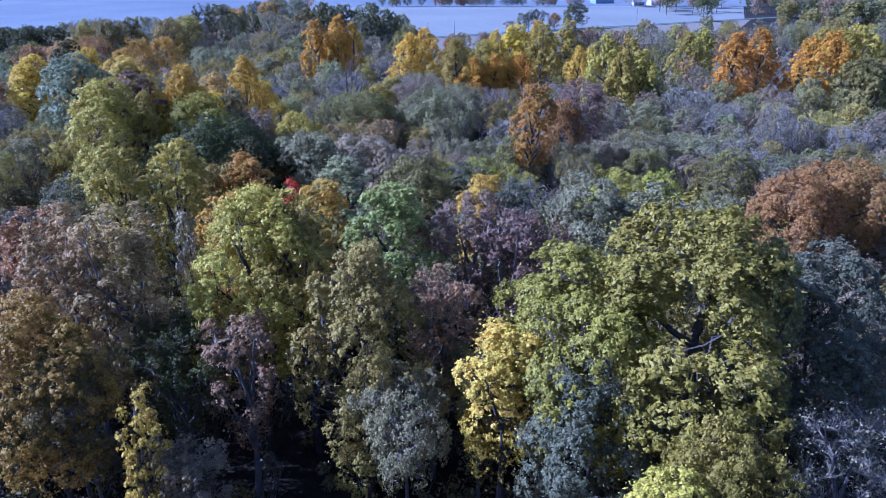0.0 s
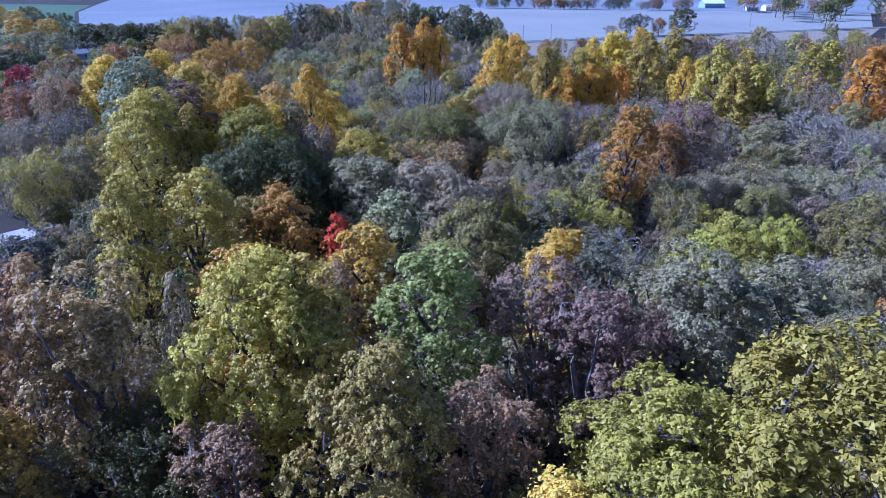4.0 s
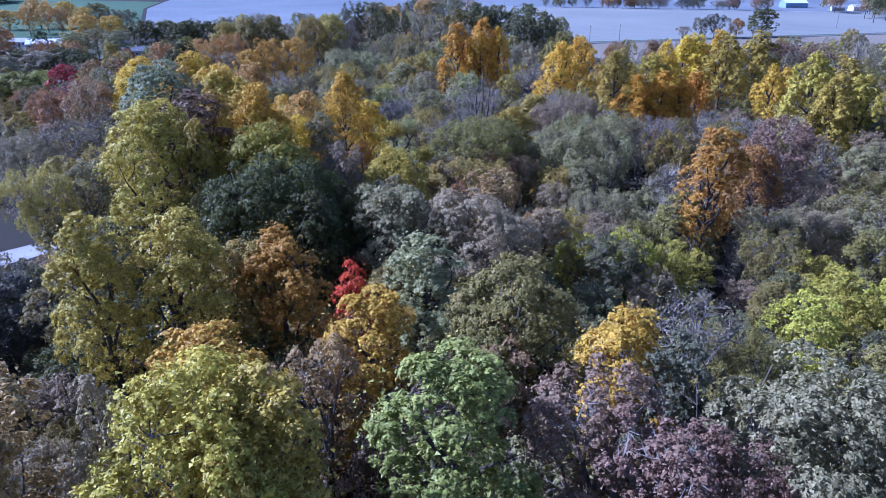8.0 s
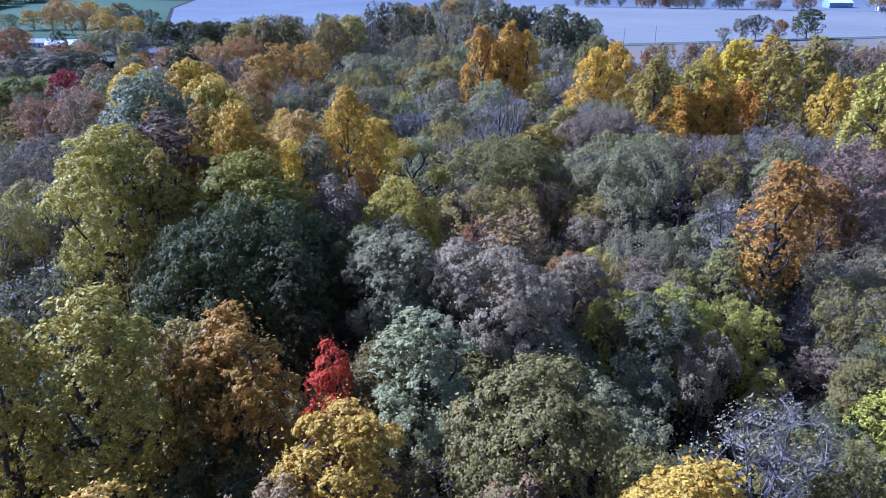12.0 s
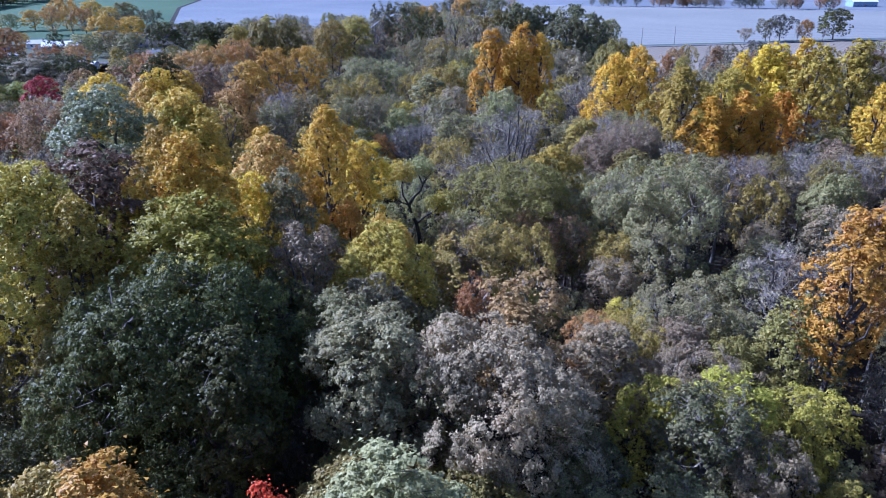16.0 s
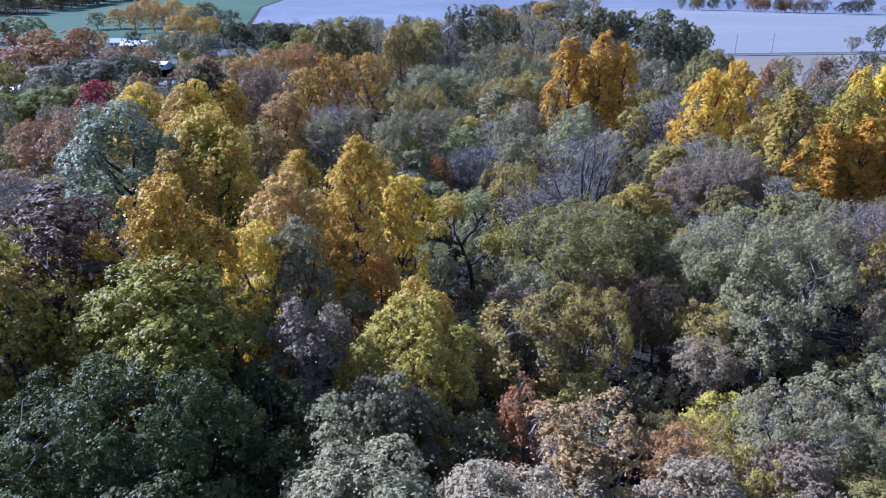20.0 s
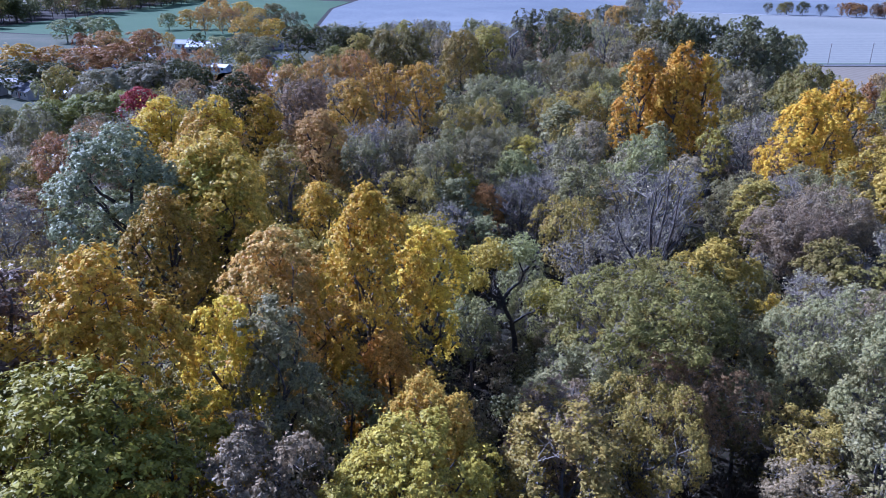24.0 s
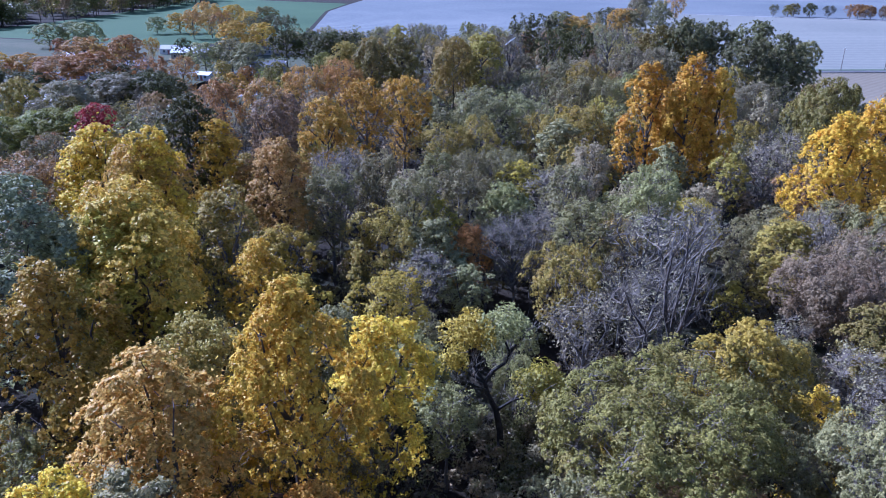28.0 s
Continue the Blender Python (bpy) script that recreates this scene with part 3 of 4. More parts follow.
plant("ash", "brown", -16.3, 70.7, 21.0, 2.5, 3)
plant("ash", "brown", -3.8, 77.6, 19.0, 2.8, 3)
plant("ash", "yelolive", -75.4, 111.7, 17.5, 4.8, 2)
plant("ash", "brownpink", -10.8, 111.9, 22.5, 3.9, 3)
plant("ash", "greybrown", -30.9, 112.9, 24.0, 3.3, 3)
plant("ash", "rustbrown", -15.8, 117.6, 19.0, 2.0, 3)
plant("ash", "rustbrown", -5.6, 122.9, 13.3, 3.3, 3)
plant("ash", "grey", -88.6, 123.6, 19.0, 5.4, 2)
plant("oak", "orangepale", -41.0, 128.6, 27.2, 3.9, 3)
plant("ash", "greyolive", 24.8, 128.6, 13.9, 4.8, 2)
plant("ash", "greyolive", 38.5, 131.3, 15.5, 6.5, 2)
plant("ash", "greyolive", 31.4, 133.6, 13.3, 4.8, 2)
plant("ash", "greybrown", -21.2, 134.3, 17.0, 3.6, 3)
plant("ash", "greyolive", 49.7, 136.3, 13.9, 6.5, 2)
plant("ash", "greyolive", -23.2, 137.9, 14.0, 3.0, 3)
plant("ash", "brown", -14.0, 146.2, 15.0, 4.9, 3)
plant("ash", "purple", 28.6, 146.5, 23.3, 6.2, 2)
plant("ash", "greyolive", 0.4, 149.6, 21.7, 6.4, 3)
plant("ash", "greyolive", -5.4, 155.1, 18.0, 5.2, 3)
plant("ash", "greyolive", 4.4, 158.1, 20.0, 5.3, 3)
plant("ash", "brown", -103.6, 159.1, 22.0, 5.6, 2)
plant("ash", "yelolive", -67.0, 159.2, 23.5, 3.7, 2)
plant("ash", "rustbrown", -114.7, 159.5, 19.0, 4.7, 2)
plant("ash", "greyolive", -58.8, 183.0, 19.9, 4.3, 2)
plant("ash", "greyolive", -72.1, 183.3, 18.8, 4.3, 2)
plant("ash", "greyolive", -54.7, 189.5, 19.3, 4.3, 2)
plant("ash", "greybrown", -8.1, 189.6, 15.5, 5.0, 2)
plant("ash", "greyolive", -69.3, 190.5, 19.5, 4.3, 2)
plant("ash", "greybrown", -9.8, 191.2, 15.4, 5.2, 2)
plant("ash", "greybrown", -4.4, 197.3, 13.9, 5.0, 2)
plant("ash", "greybrown", -4.5, 198.1, 16.4, 5.2, 2)
plant("ash", "greygreen", -31.4, 201.4, 20.1, 4.5, 2)
plant("ash", "greygreen", -36.0, 205.3, 14.0, 5.4, 2)
plant("ash", "purple", -106.7, 210.3, 21.0, 4.9, 1)
plant("ash", "rust", -120.2, 211.5, 23.4, 5.0, 1)
plant("ash", "greyolive", -64.0, 211.8, 15.4, 4.3, 2)
plant("ash", "greyolive", -61.1, 219.0, 14.8, 4.3, 2)
plant("ash", "rust", -116.5, 219.1, 22.8, 5.0, 1)
plant("ash", "orange", -93.0, 222.2, 24.4, 5.4, 1)
plant("ash", "greybrown", -113.2, 222.2, 19.4, 4.3, 1)
plant("ash", "yelolive", -76.2, 223.4, 16.5, 5.2, 1)
plant("ash", "brown", -11.3, 227.2, 15.0, 5.7, 2)
plant("ash", "greybrown", -110.3, 229.4, 18.8, 4.3, 1)
plant("ash", "orange", -88.9, 230.1, 23.8, 5.4, 1)
plant("ash", "yelolive", -72.3, 231.2, 17.0, 5.2, 1)
plant("ash", "yelolive", -59.8, 243.6, 16.5, 4.6, 1)
plant("ash", "orangepale", -130.9, 250.2, 20.4, 6.3, 1)
plant("ash", "yelolive", -56.5, 251.0, 17.0, 4.6, 1)
plant("ash", "silver", -83.4, 253.9, 18.0, 6.5, 1)
plant("ash", "orangepale", -125.6, 258.7, 21.4, 6.3, 1)
plant("ash", "silver", -77.6, 262.7, 16.4, 6.5, 1)
plant("ash", "rust", -211.8, 271.5, 15.4, 5.9, 0)
plant("ash", "rust", -207.0, 279.8, 14.8, 5.9, 0)
plant("ash", "greyolive", -68.5, 284.7, 18.0, 6.3, 1)
plant("ash", "greyolive", -63.2, 293.3, 16.4, 6.3, 1)
plant("ash", "grey", -34.1, 300.7, 15.4, 5.7, 1)
plant("ash", "grey", -29.5, 308.8, 16.4, 5.7, 1)
plant("ash", "grey", -64.8, 326.2, 21.4, 6.0, 0)
plant("ash", "purple", 64.2, 334.4, 17.0, 6.1, 0)
plant("ash", "grey", -59.8, 334.5, 20.8, 6.0, 0)
plant("ash", "purple", 81.2, 335.2, 16.4, 6.1, 0)
plant("ash", "purple", 71.2, 341.1, 15.4, 6.1, 0)
plant("ash", "darkgreen", -104.0, 362.3, 22.8, 6.5, 0)
plant("ash", "darkgreen", -97.6, 371.5, 23.5, 6.5, 0)
plant("ash", "darkolive", -123.5, 375.7, 26.4, 6.5, 0)
plant("ash", "darkolive", -116.4, 385.2, 25.8, 6.5, 0)
plant("ash", "orangepale", -352.9, 420.5, 17.5, 6.5, 0)
plant("ash", "darkolive", -308.4, 425.5, 14.8, 6.5, 0)
plant("ash", "orangepale", -334.7, 426.9, 16.4, 6.5, 0)
plant("ash", "orangepale", -346.9, 429.4, 18.0, 6.5, 0)
plant("ash", "darkolive", -290.8, 431.5, 16.0, 6.5, 0)
plant("ash", "darkolive", -302.7, 434.2, 15.5, 6.5, 0)
plant("bare", "grey", 27.8, 37.9, 19.0, 4.0, 3)
plant("bare", "grey", 10.4, 88.1, 19.5, 4.1, 3)
plant("bare", "grey", 51.0, 122.9, 16.4, 4.0, 2)
plant("bare", "grey", 56.5, 127.9, 17.4, 4.0, 2)
plant("bare", "grey", 16.3, 131.4, 15.0, 3.2, 2)
plant("bare", "grey", -90.8, 136.3, 19.0, 5.7, 2)
plant("bare", "grey", 80.6, 137.3, 15.4, 5.2, 1)
plant("bare", "grey", 66.5, 138.0, 17.4, 4.9, 1)
plant("bare", "grey", 13.0, 139.0, 17.0, 3.9, 2)
plant("bare", "grey", 87.8, 142.3, 16.4, 5.2, 1)
plant("bare", "grey", 73.2, 143.0, 16.8, 4.9, 1)
plant("bare", "grey", 55.8, 166.4, 19.0, 4.8, 1)
plant("bare", "grey", -29.9, 168.5, 15.8, 4.1, 2)
plant("bare", "purple", 9.5, 171.1, 18.0, 4.0, 2)
plant("bare", "grey", 62.4, 171.4, 17.4, 4.8, 1)
plant("bare", "grey", -26.0, 175.0, 16.5, 4.1, 2)
plant("bare", "purple", 13.3, 177.5, 16.4, 4.0, 2)
plant("bare", "dark", -44.5, 185.6, 16.0, 5.0, 2)
plant("bare", "grey", -30.6, 185.8, 13.0, 4.8, 2)
plant("bare", "grey", -49.4, 187.0, 13.4, 4.2, 2)
plant("bare", "grey", -30.0, 189.5, 17.5, 4.4, 2)
plant("bare", "grey", -75.5, 189.6, 20.0, 5.8, 2)
plant("bare", "grey", -45.4, 193.5, 14.4, 4.2, 2)
plant("bare", "grey", -25.7, 196.1, 18.0, 4.4, 2)
plant("bare", "grey", -49.9, 209.8, 15.0, 3.9, 2)
plant("bare", "grey", -47.5, 216.7, 13.4, 3.9, 2)
plant("bare", "grey", -19.7, 237.8, 16.8, 4.2, 1)
plant("bare", "grey", -17.0, 245.0, 17.5, 4.2, 1)
plant("bare", "grey", -122.3, 350.1, 23.0, 4.6, 0)
plant("bare", "grey", -119.0, 357.5, 21.4, 4.6, 0)
plant("bare", "grey", -91.3, 386.7, 22.8, 6.0, 0)
plant("bare", "grey", -84.7, 395.9, 23.5, 6.0, 0)
plant("column", "yelolive", -6.2, 49.8, 15.0, 3.5, 3)
plant("column", "pale", -22.4, 57.1, 26.0, 2.0, 3)
plant("column", "yelolive", 7.6, 312.5, 15.0, 3.7, 1)
plant("column", "rustbrown", 2.0, 314.8, 15.0, 3.2, 1)
plant("dead", "grey", -25.4, 184.3, 21.0, 5.3, 2)
plant("lobed", "silvermid", 10.5, 40.4, 20.5, 4.7, 3)
plant("lobed", "silvermid", 29.4, 43.3, 21.0, 3.0, 3)
plant("lobed", "silvermid", 30.5, 50.1, 25.0, 5.2, 3)
plant("lobed", "silvergrey", 13.9, 66.2, 26.0, 5.6, 3)
plant("lobed", "silvergrey", 22.1, 68.7, 24.0, 4.0, 3)
plant("lobed", "silvermid", 8.5, 70.8, 24.0, 2.9, 3)
plant("lobed", "olive", -3.4, 82.8, 23.6, 5.3, 3)
plant("lobed", "silver", -12.7, 88.9, 22.0, 3.8, 3)
plant("lobed", "olive", -19.0, 97.0, 15.0, 3.7, 3)
plant("lobed", "silver", -18.3, 102.7, 22.1, 5.4, 3)
plant("lobed", "pinkgrey", -11.4, 104.3, 21.2, 7.0, 3)
plant("lobed", "silver", -24.5, 108.5, 20.0, 3.8, 3)
plant("lobed", "silvergrey", -26.1, 109.1, 19.0, 2.4, 3)
plant("lobed", "maroon", -47.5, 109.8, 30.0, 5.2, 3)
plant("lobed", "silvergrey", -23.8, 112.1, 20.0, 3.9, 3)
plant("lobed", "greyolive", -35.8, 121.6, 25.5, 3.0, 3)
plant("lobed", "silverdark", -71.5, 138.2, 29.2, 7.2, 2)
plant("lobed", "grey", -189.1, 224.6, 15.4, 8.0, 1)
plant("lobed", "grey", -181.1, 234.6, 16.4, 8.0, 1)
plant("oak", "yelgreen", 12.1, 30.4, 20.0, 2.9, 3)
plant("oak", "olivegold", 16.6, 32.4, 21.5, 3.8, 3)
plant("oak", "olive", 22.8, 43.7, 28.4, 3.1, 3)
plant("oak", "golddark", -29.8, 44.4, 23.5, 5.0, 3)
plant("oak", "olivegold", 17.7, 44.5, 30.5, 7.8, 3)
plant("oak", "yelgold", 4.6, 45.4, 21.0, 3.6, 3)
plant("oak", "olivegold", 10.0, 45.4, 27.0, 6.2, 3)
plant("oak", "yelgreen", -17.0, 56.1, 28.0, 5.6, 3)
plant("oak", "yelgreen", -12.2, 56.8, 27.5, 4.2, 3)
plant("oak", "palegreen", -5.0, 63.2, 25.9, 4.3, 3)
plant("oak", "orange", -21.1, 64.4, 25.0, 4.0, 3)
plant("oak", "orange", 4.7, 75.3, 23.5, 4.0, 3)
plant("oak", "yelgreen", -36.0, 75.4, 27.0, 3.5, 3)
plant("oak", "orange", -12.9, 76.2, 22.5, 3.6, 3)
plant("oak", "yelgreen", -31.1, 76.3, 27.3, 4.1, 3)
plant("oak", "yelolive", -26.1, 80.7, 23.0, 2.6, 3)
plant("oak", "yelolive", -28.7, 81.2, 22.9, 3.0, 3)
plant("oak", "orange", -23.3, 81.5, 24.5, 3.8, 3)
plant("oak", "russet", 45.4, 85.7, 20.5, 6.5, 2)
plant("lobed", "red", -19.4, 87.6, 19.3, 2.0, 3)
plant("shrub", "ember", -18.8, 86.0, 16.2, 2.3, 3)
plant("oak", "russet", 54.3, 90.7, 21.0, 6.5, 2)
# darkgreen oaks here: the green oak's shaded front, its shade put into leaf colour
plant("oak", "darkgreen", -28.4, 95.9, 22.9, 3.5, 3)
plant("oak", "darkgreen", -38.3, 99.5, 16.0, 4.2, 3)
plant("oak", "darkgreen", -33.7, 99.7, 25.0, 7.7, 3)
plant("oak", "olive", -40.7, 99.9, 20.0, 3.7, 3)
plant("oak", "olive", -40.5, 100.8, 21.5, 4.4, 3)
plant("oak", "yelgreen", -49.3, 102.5, 29.8, 6.7, 3)
plant("oak", "darkgreen", -31.6, 107.5, 21.1, 6.4, 3)
plant("oak", "freshgreen", -37.5, 108.0, 26.7, 7.0, 3)
plant("oak", "yelgreen", -25.0, 119.2, 21.6, 5.1, 3)
plant("oak", "gold", -39.9, 121.3, 25.0, 2.7, 3)
plant("tulip", "ember", -33.4, 131.8, 19.4, 3.7, 3)
plant("oak", "goldmix", 15.6, 125.7, 25.7, 3.8, 2)
plant("oak", "yelgold", -27.6, 126.4, 19.9, 3.6, 3)
plant("oak", "yelolive", -47.6, 137.2, 23.0, 4.6, 3)
plant("oak", "russet", 24.2, 140.5, 20.0, 4.2, 2)
plant("oak", "gold", -37.3, 142.3, 23.6, 3.4, 3)
plant("oak", "yelgreen", -63.0, 143.9, 27.0, 4.3, 2)
plant("oak", "yelgold", -63.9, 145.4, 28.0, 6.1, 2)
plant("ash", "olive", -19.4, 148.5, 20.0, 7.4, 3)
plant("oak", "gold", -55.8, 151.6, 22.0, 3.0, 2)
plant("ash", "olive", -17.6, 154.5, 19.5, 6.9, 3)
plant("oak", "yelgold", -80.6, 159.2, 26.0, 5.4, 2)
plant("oak", "yelgreen", -15.7, 160.9, 20.0, 4.4, 2)
plant("oak", "gold", -78.8, 161.1, 28.1, 3.6, 2)
plant("oak", "gold", -93.1, 163.6, 26.1, 4.5, 2)
plant("oak", "gold", -96.2, 163.7, 24.0, 3.6, 2)
plant("oak", "olive", 100.7, 171.5, 25.0, 5.3, 1)
plant("oak", "rust", -75.0, 175.6, 24.0, 3.7, 2)
plant("oak", "gold", -87.4, 176.4, 25.0, 3.8, 2)
plant("oak", "olive", 108.0, 176.5, 23.4, 5.3, 1)
plant("oak", "darkgreen", -91.9, 177.4, 28.0, 4.4, 2)
plant("oak", "rust", -80.5, 181.5, 21.0, 5.0, 2)
plant("oak", "orangeclear", -50.4, 183.3, 13.7, 3.0, 2)
plant("oak", "green", -165.2, 192.1, 14.3, 7.0, 1)
plant("oak", "green", -163.4, 199.2, 14.5, 6.2, 1)
plant("oak", "crimson", -143.3, 199.3, 18.0, 4.2, 1)
plant("oak", "green", -159.1, 201.1, 15.0, 7.0, 1)
plant("oak", "green", -156.1, 206.0, 15.0, 6.2, 1)
plant("oak", "yelgold", -91.6, 208.2, 22.5, 4.8, 1)
plant("oak", "yelgreen", 123.4, 230.0, 26.8, 8.0, 0)
plant("oak", "yelgreen", 135.9, 235.0, 27.5, 8.0, 0)
plant("oak", "darkgreen", -190.6, 237.5, 15.8, 7.0, 1)
plant("oak", "darkgreen", -171.1, 238.9, 17.0, 7.0, 1)
plant("oak", "darkgreen", -253.4, 239.4, 12.0, 7.5, 0)
plant("oak", "darkgreen", -182.3, 244.5, 16.5, 7.0, 1)
plant("oak", "darkgreen", -246.7, 248.7, 10.4, 7.5, 0)
plant("oak", "orange", -283.4, 259.0, 14.0, 7.5, 0)
plant("oak", "rust", -247.5, 260.1, 14.4, 7.9, 0)
plant("oak", "olive", -12.8, 267.5, 24.0, 6.7, 1)
plant("oak", "orange", -276.6, 268.4, 12.4, 7.5, 0)
plant("oak", "rust", -240.3, 269.7, 15.4, 7.9, 0)
plant("oak", "olive", -124.7, 272.4, 25.3, 5.7, 1)
plant("oak", "yelolive", -138.4, 278.5, 23.5, 5.4, 1)
plant("oak", "olive", -120.1, 280.5, 26.0, 5.7, 1)
plant("oak", "yelolive", -134.2, 286.4, 24.0, 5.4, 1)
plant("oak", "rust", -275.1, 292.1, 16.5, 8.0, 0)
plant("oak", "yelolive", -111.5, 295.4, 24.4, 6.8, 1)
plant("oak", "rust", -265.3, 303.1, 17.0, 8.0, 0)
plant("oak", "yelolive", -105.7, 304.3, 25.4, 6.8, 1)
plant("oak", "silver", -241.9, 322.6, 13.4, 6.9, 0)
plant("oak", "silver", -223.7, 329.0, 13.8, 6.9, 0)
plant("oak", "silver", -235.9, 331.6, 14.4, 6.9, 0)
plant("oak", "silvergreen", -384.3, 349.2, 12.8, 8.0, 0)
plant("oak", "darkolive", -36.0, 350.3, 23.4, 7.9, 0)
plant("oak", "darkgreen", -201.9, 351.6, 15.8, 7.7, 0)
plant("oak", "darkgreen", -224.9, 353.9, 16.4, 7.3, 0)
plant("oak", "silvergreen", -363.2, 357.1, 14.0, 8.0, 0)
plant("oak", "silvergreen", -376.8, 358.9, 13.5, 8.0, 0)
plant("oak", "darkolive", -28.8, 359.9, 24.4, 7.9, 0)
plant("oak", "darkgreen", -205.7, 360.9, 16.5, 7.3, 0)
plant("oak", "darkgreen", -194.9, 361.1, 16.5, 7.7, 0)
plant("oak", "darkgreen", -218.4, 363.1, 15.8, 7.3, 0)
plant("oak", "greyolive", -26.9, 365.5, 20.4, 6.0, 0)
plant("oak", "greyolive", -22.1, 373.8, 21.4, 6.0, 0)
plant("oak", "darkolive", -59.5, 376.3, 27.0, 8.0, 0)
plant("oak", "yelgold", -278.5, 378.0, 17.0, 8.0, 0)
plant("oak", "olive", -71.4, 382.8, 23.5, 8.0, 0)
plant("oak", "darkolive", -38.3, 384.3, 26.4, 8.0, 0)
plant("oak", "darkolive", -52.0, 386.0, 25.4, 8.0, 0)
plant("oak", "yelgold", -269.8, 388.4, 15.4, 8.0, 0)
plant("oak", "olive", -63.4, 392.7, 24.0, 8.0, 0)
plant("shrub", "yelgold", -20.8, 40.0, 19.2, 1.8, 3)
plant("shrub", "lime", 23.5, 99.7, 15.5, 3.9, 2)
plant("shrub", "lime", 29.2, 104.4, 13.8, 4.0, 2)
plant("shrub", "lime", 27.7, 105.8, 16.0, 3.9, 2)
plant("shrub", "lime", 34.7, 109.4, 14.5, 4.0, 2)
plant("shrub", "lime", -0.1, 111.5, 15.5, 3.1, 3)
plant("shrub", "darkolive", 24.0, 112.5, 12.0, 3.5, 2)
plant("shrub", "lime", 6.0, 113.3, 15.5, 3.8, 3)
plant("shrub", "greybrown", 20.9, 115.0, 9.0, 3.7, 2)
plant("shrub", "lime", 11.8, 115.5, 14.0, 2.7, 3)
plant("shrub", "lime", 27.4, 116.1, 13.0, 4.8, 2)
plant("shrub", "lime", 15.1, 118.6, 11.4, 2.6, 2)
plant("shrub", "yelolive", -1.8, 120.7, 14.5, 4.0, 3)
plant("shrub", "olive", 12.4, 126.6, 16.7, 4.0, 2)
plant("shrub", "olive", 6.4, 127.4, 10.5, 3.8, 2)
plant("shrub", "yelgreen", -1.8, 134.4, 9.5, 4.6, 2)
plant("shrub", "greyolive", 5.7, 137.9, 12.5, 4.2, 2)
plant("shrub", "gold", -8.7, 163.8, 14.0, 3.2, 2)
plant("shrub", "yelolive", -58.4, 176.3, 17.0, 5.2, 2)
plant("shrub", "lime", -55.2, 183.6, 17.0, 3.4, 2)
plant("shrub", "greyolive", -19.1, 204.6, 13.5, 3.8, 2)
plant("shrub", "greyolive", -16.8, 211.5, 14.0, 3.8, 2)
plant("tulip", "yelolive", -6.5, 50.1, 26.0, 5.1, 3)
plant("tulip", "yelgreen", -44.7, 102.1, 28.2, 3.4, 3)
plant("tulip", "gold", -42.4, 113.8, 30.8, 6.2, 3)
plant("tulip", "gold", -37.4, 134.5, 29.5, 5.5, 3)
plant("tulip", "golddark", -60.1, 134.5, 25.9, 5.3, 2)
plant("tulip", "yelgreen", 47.7, 187.5, 24.4, 5.5, 1)
plant("tulip", "yelgreen", 54.0, 194.0, 23.8, 5.5, 1)
plant("tulip", "yelgreen", 44.6, 195.3, 28.0, 6.3, 1)
plant("tulip", "yelgreen", 52.0, 202.1, 26.4, 6.3, 1)
plant("tulip", "goldorange", 9.3, 204.5, 20.5, 5.2, 2)
plant("tulip", "goldorange", 105.5, 207.2, 25.9, 6.5, 1)
plant("tulip", "yelgreen", 4.1, 207.7, 25.4, 6.5, 2)
plant("tulip", "goldorange", 84.6, 210.2, 27.0, 6.5, 1)
plant("tulip", "goldorange", 15.2, 211.0, 21.0, 5.2, 2)
plant("tulip", "goldorange", 19.5, 214.1, 18.8, 4.7, 1)
plant("tulip", "goldorange", 115.9, 214.2, 26.9, 6.5, 1)
plant("tulip", "yelgreen", 11.8, 214.6, 24.8, 6.5, 2)
plant("tulip", "goldorange", 95.0, 215.2, 27.5, 6.5, 1)
plant("tulip", "goldorange", 24.7, 220.4, 19.5, 4.7, 1)
plant("tulip", "gold", 41.5, 220.6, 22.0, 4.7, 1)
plant("tulip", "goldtulip", -10.5, 222.2, 25.8, 6.0, 2)
plant("tulip", "gold", 46.8, 226.9, 20.4, 4.7, 1)
plant("tulip", "goldtulip", -5.5, 230.6, 26.5, 6.0, 2)
plant("tulip", "yelgreen", 32.4, 239.7, 27.3, 6.5, 1)
plant("tulip", "goldtulip", -42.3, 245.0, 27.9, 6.1, 1)
plant("tulip", "goldtulip", -35.3, 246.0, 25.4, 5.0, 1)
plant("tulip", "gold", 18.0, 246.5, 24.4, 4.7, 1)
plant("tulip", "yelgreen", 42.3, 247.1, 27.8, 6.5, 1)
plant("tulip", "gold", 23.2, 252.8, 25.4, 4.7, 1)
plant("tulip", "goldtulip", -37.2, 253.4, 28.9, 6.1, 1)
plant("tulip", "gold", 26.0, 253.6, 25.8, 6.4, 1)
plant("tulip", "goldtulip", -31.7, 253.7, 26.4, 5.0, 1)
plant("tulip", "yelgreen", 86.2, 255.7, 23.5, 5.8, 0)
plant("tulip", "gold", 33.4, 260.4, 26.5, 6.4, 1)
plant("tulip", "yelgreen", 94.2, 260.7, 24.0, 5.8, 0)


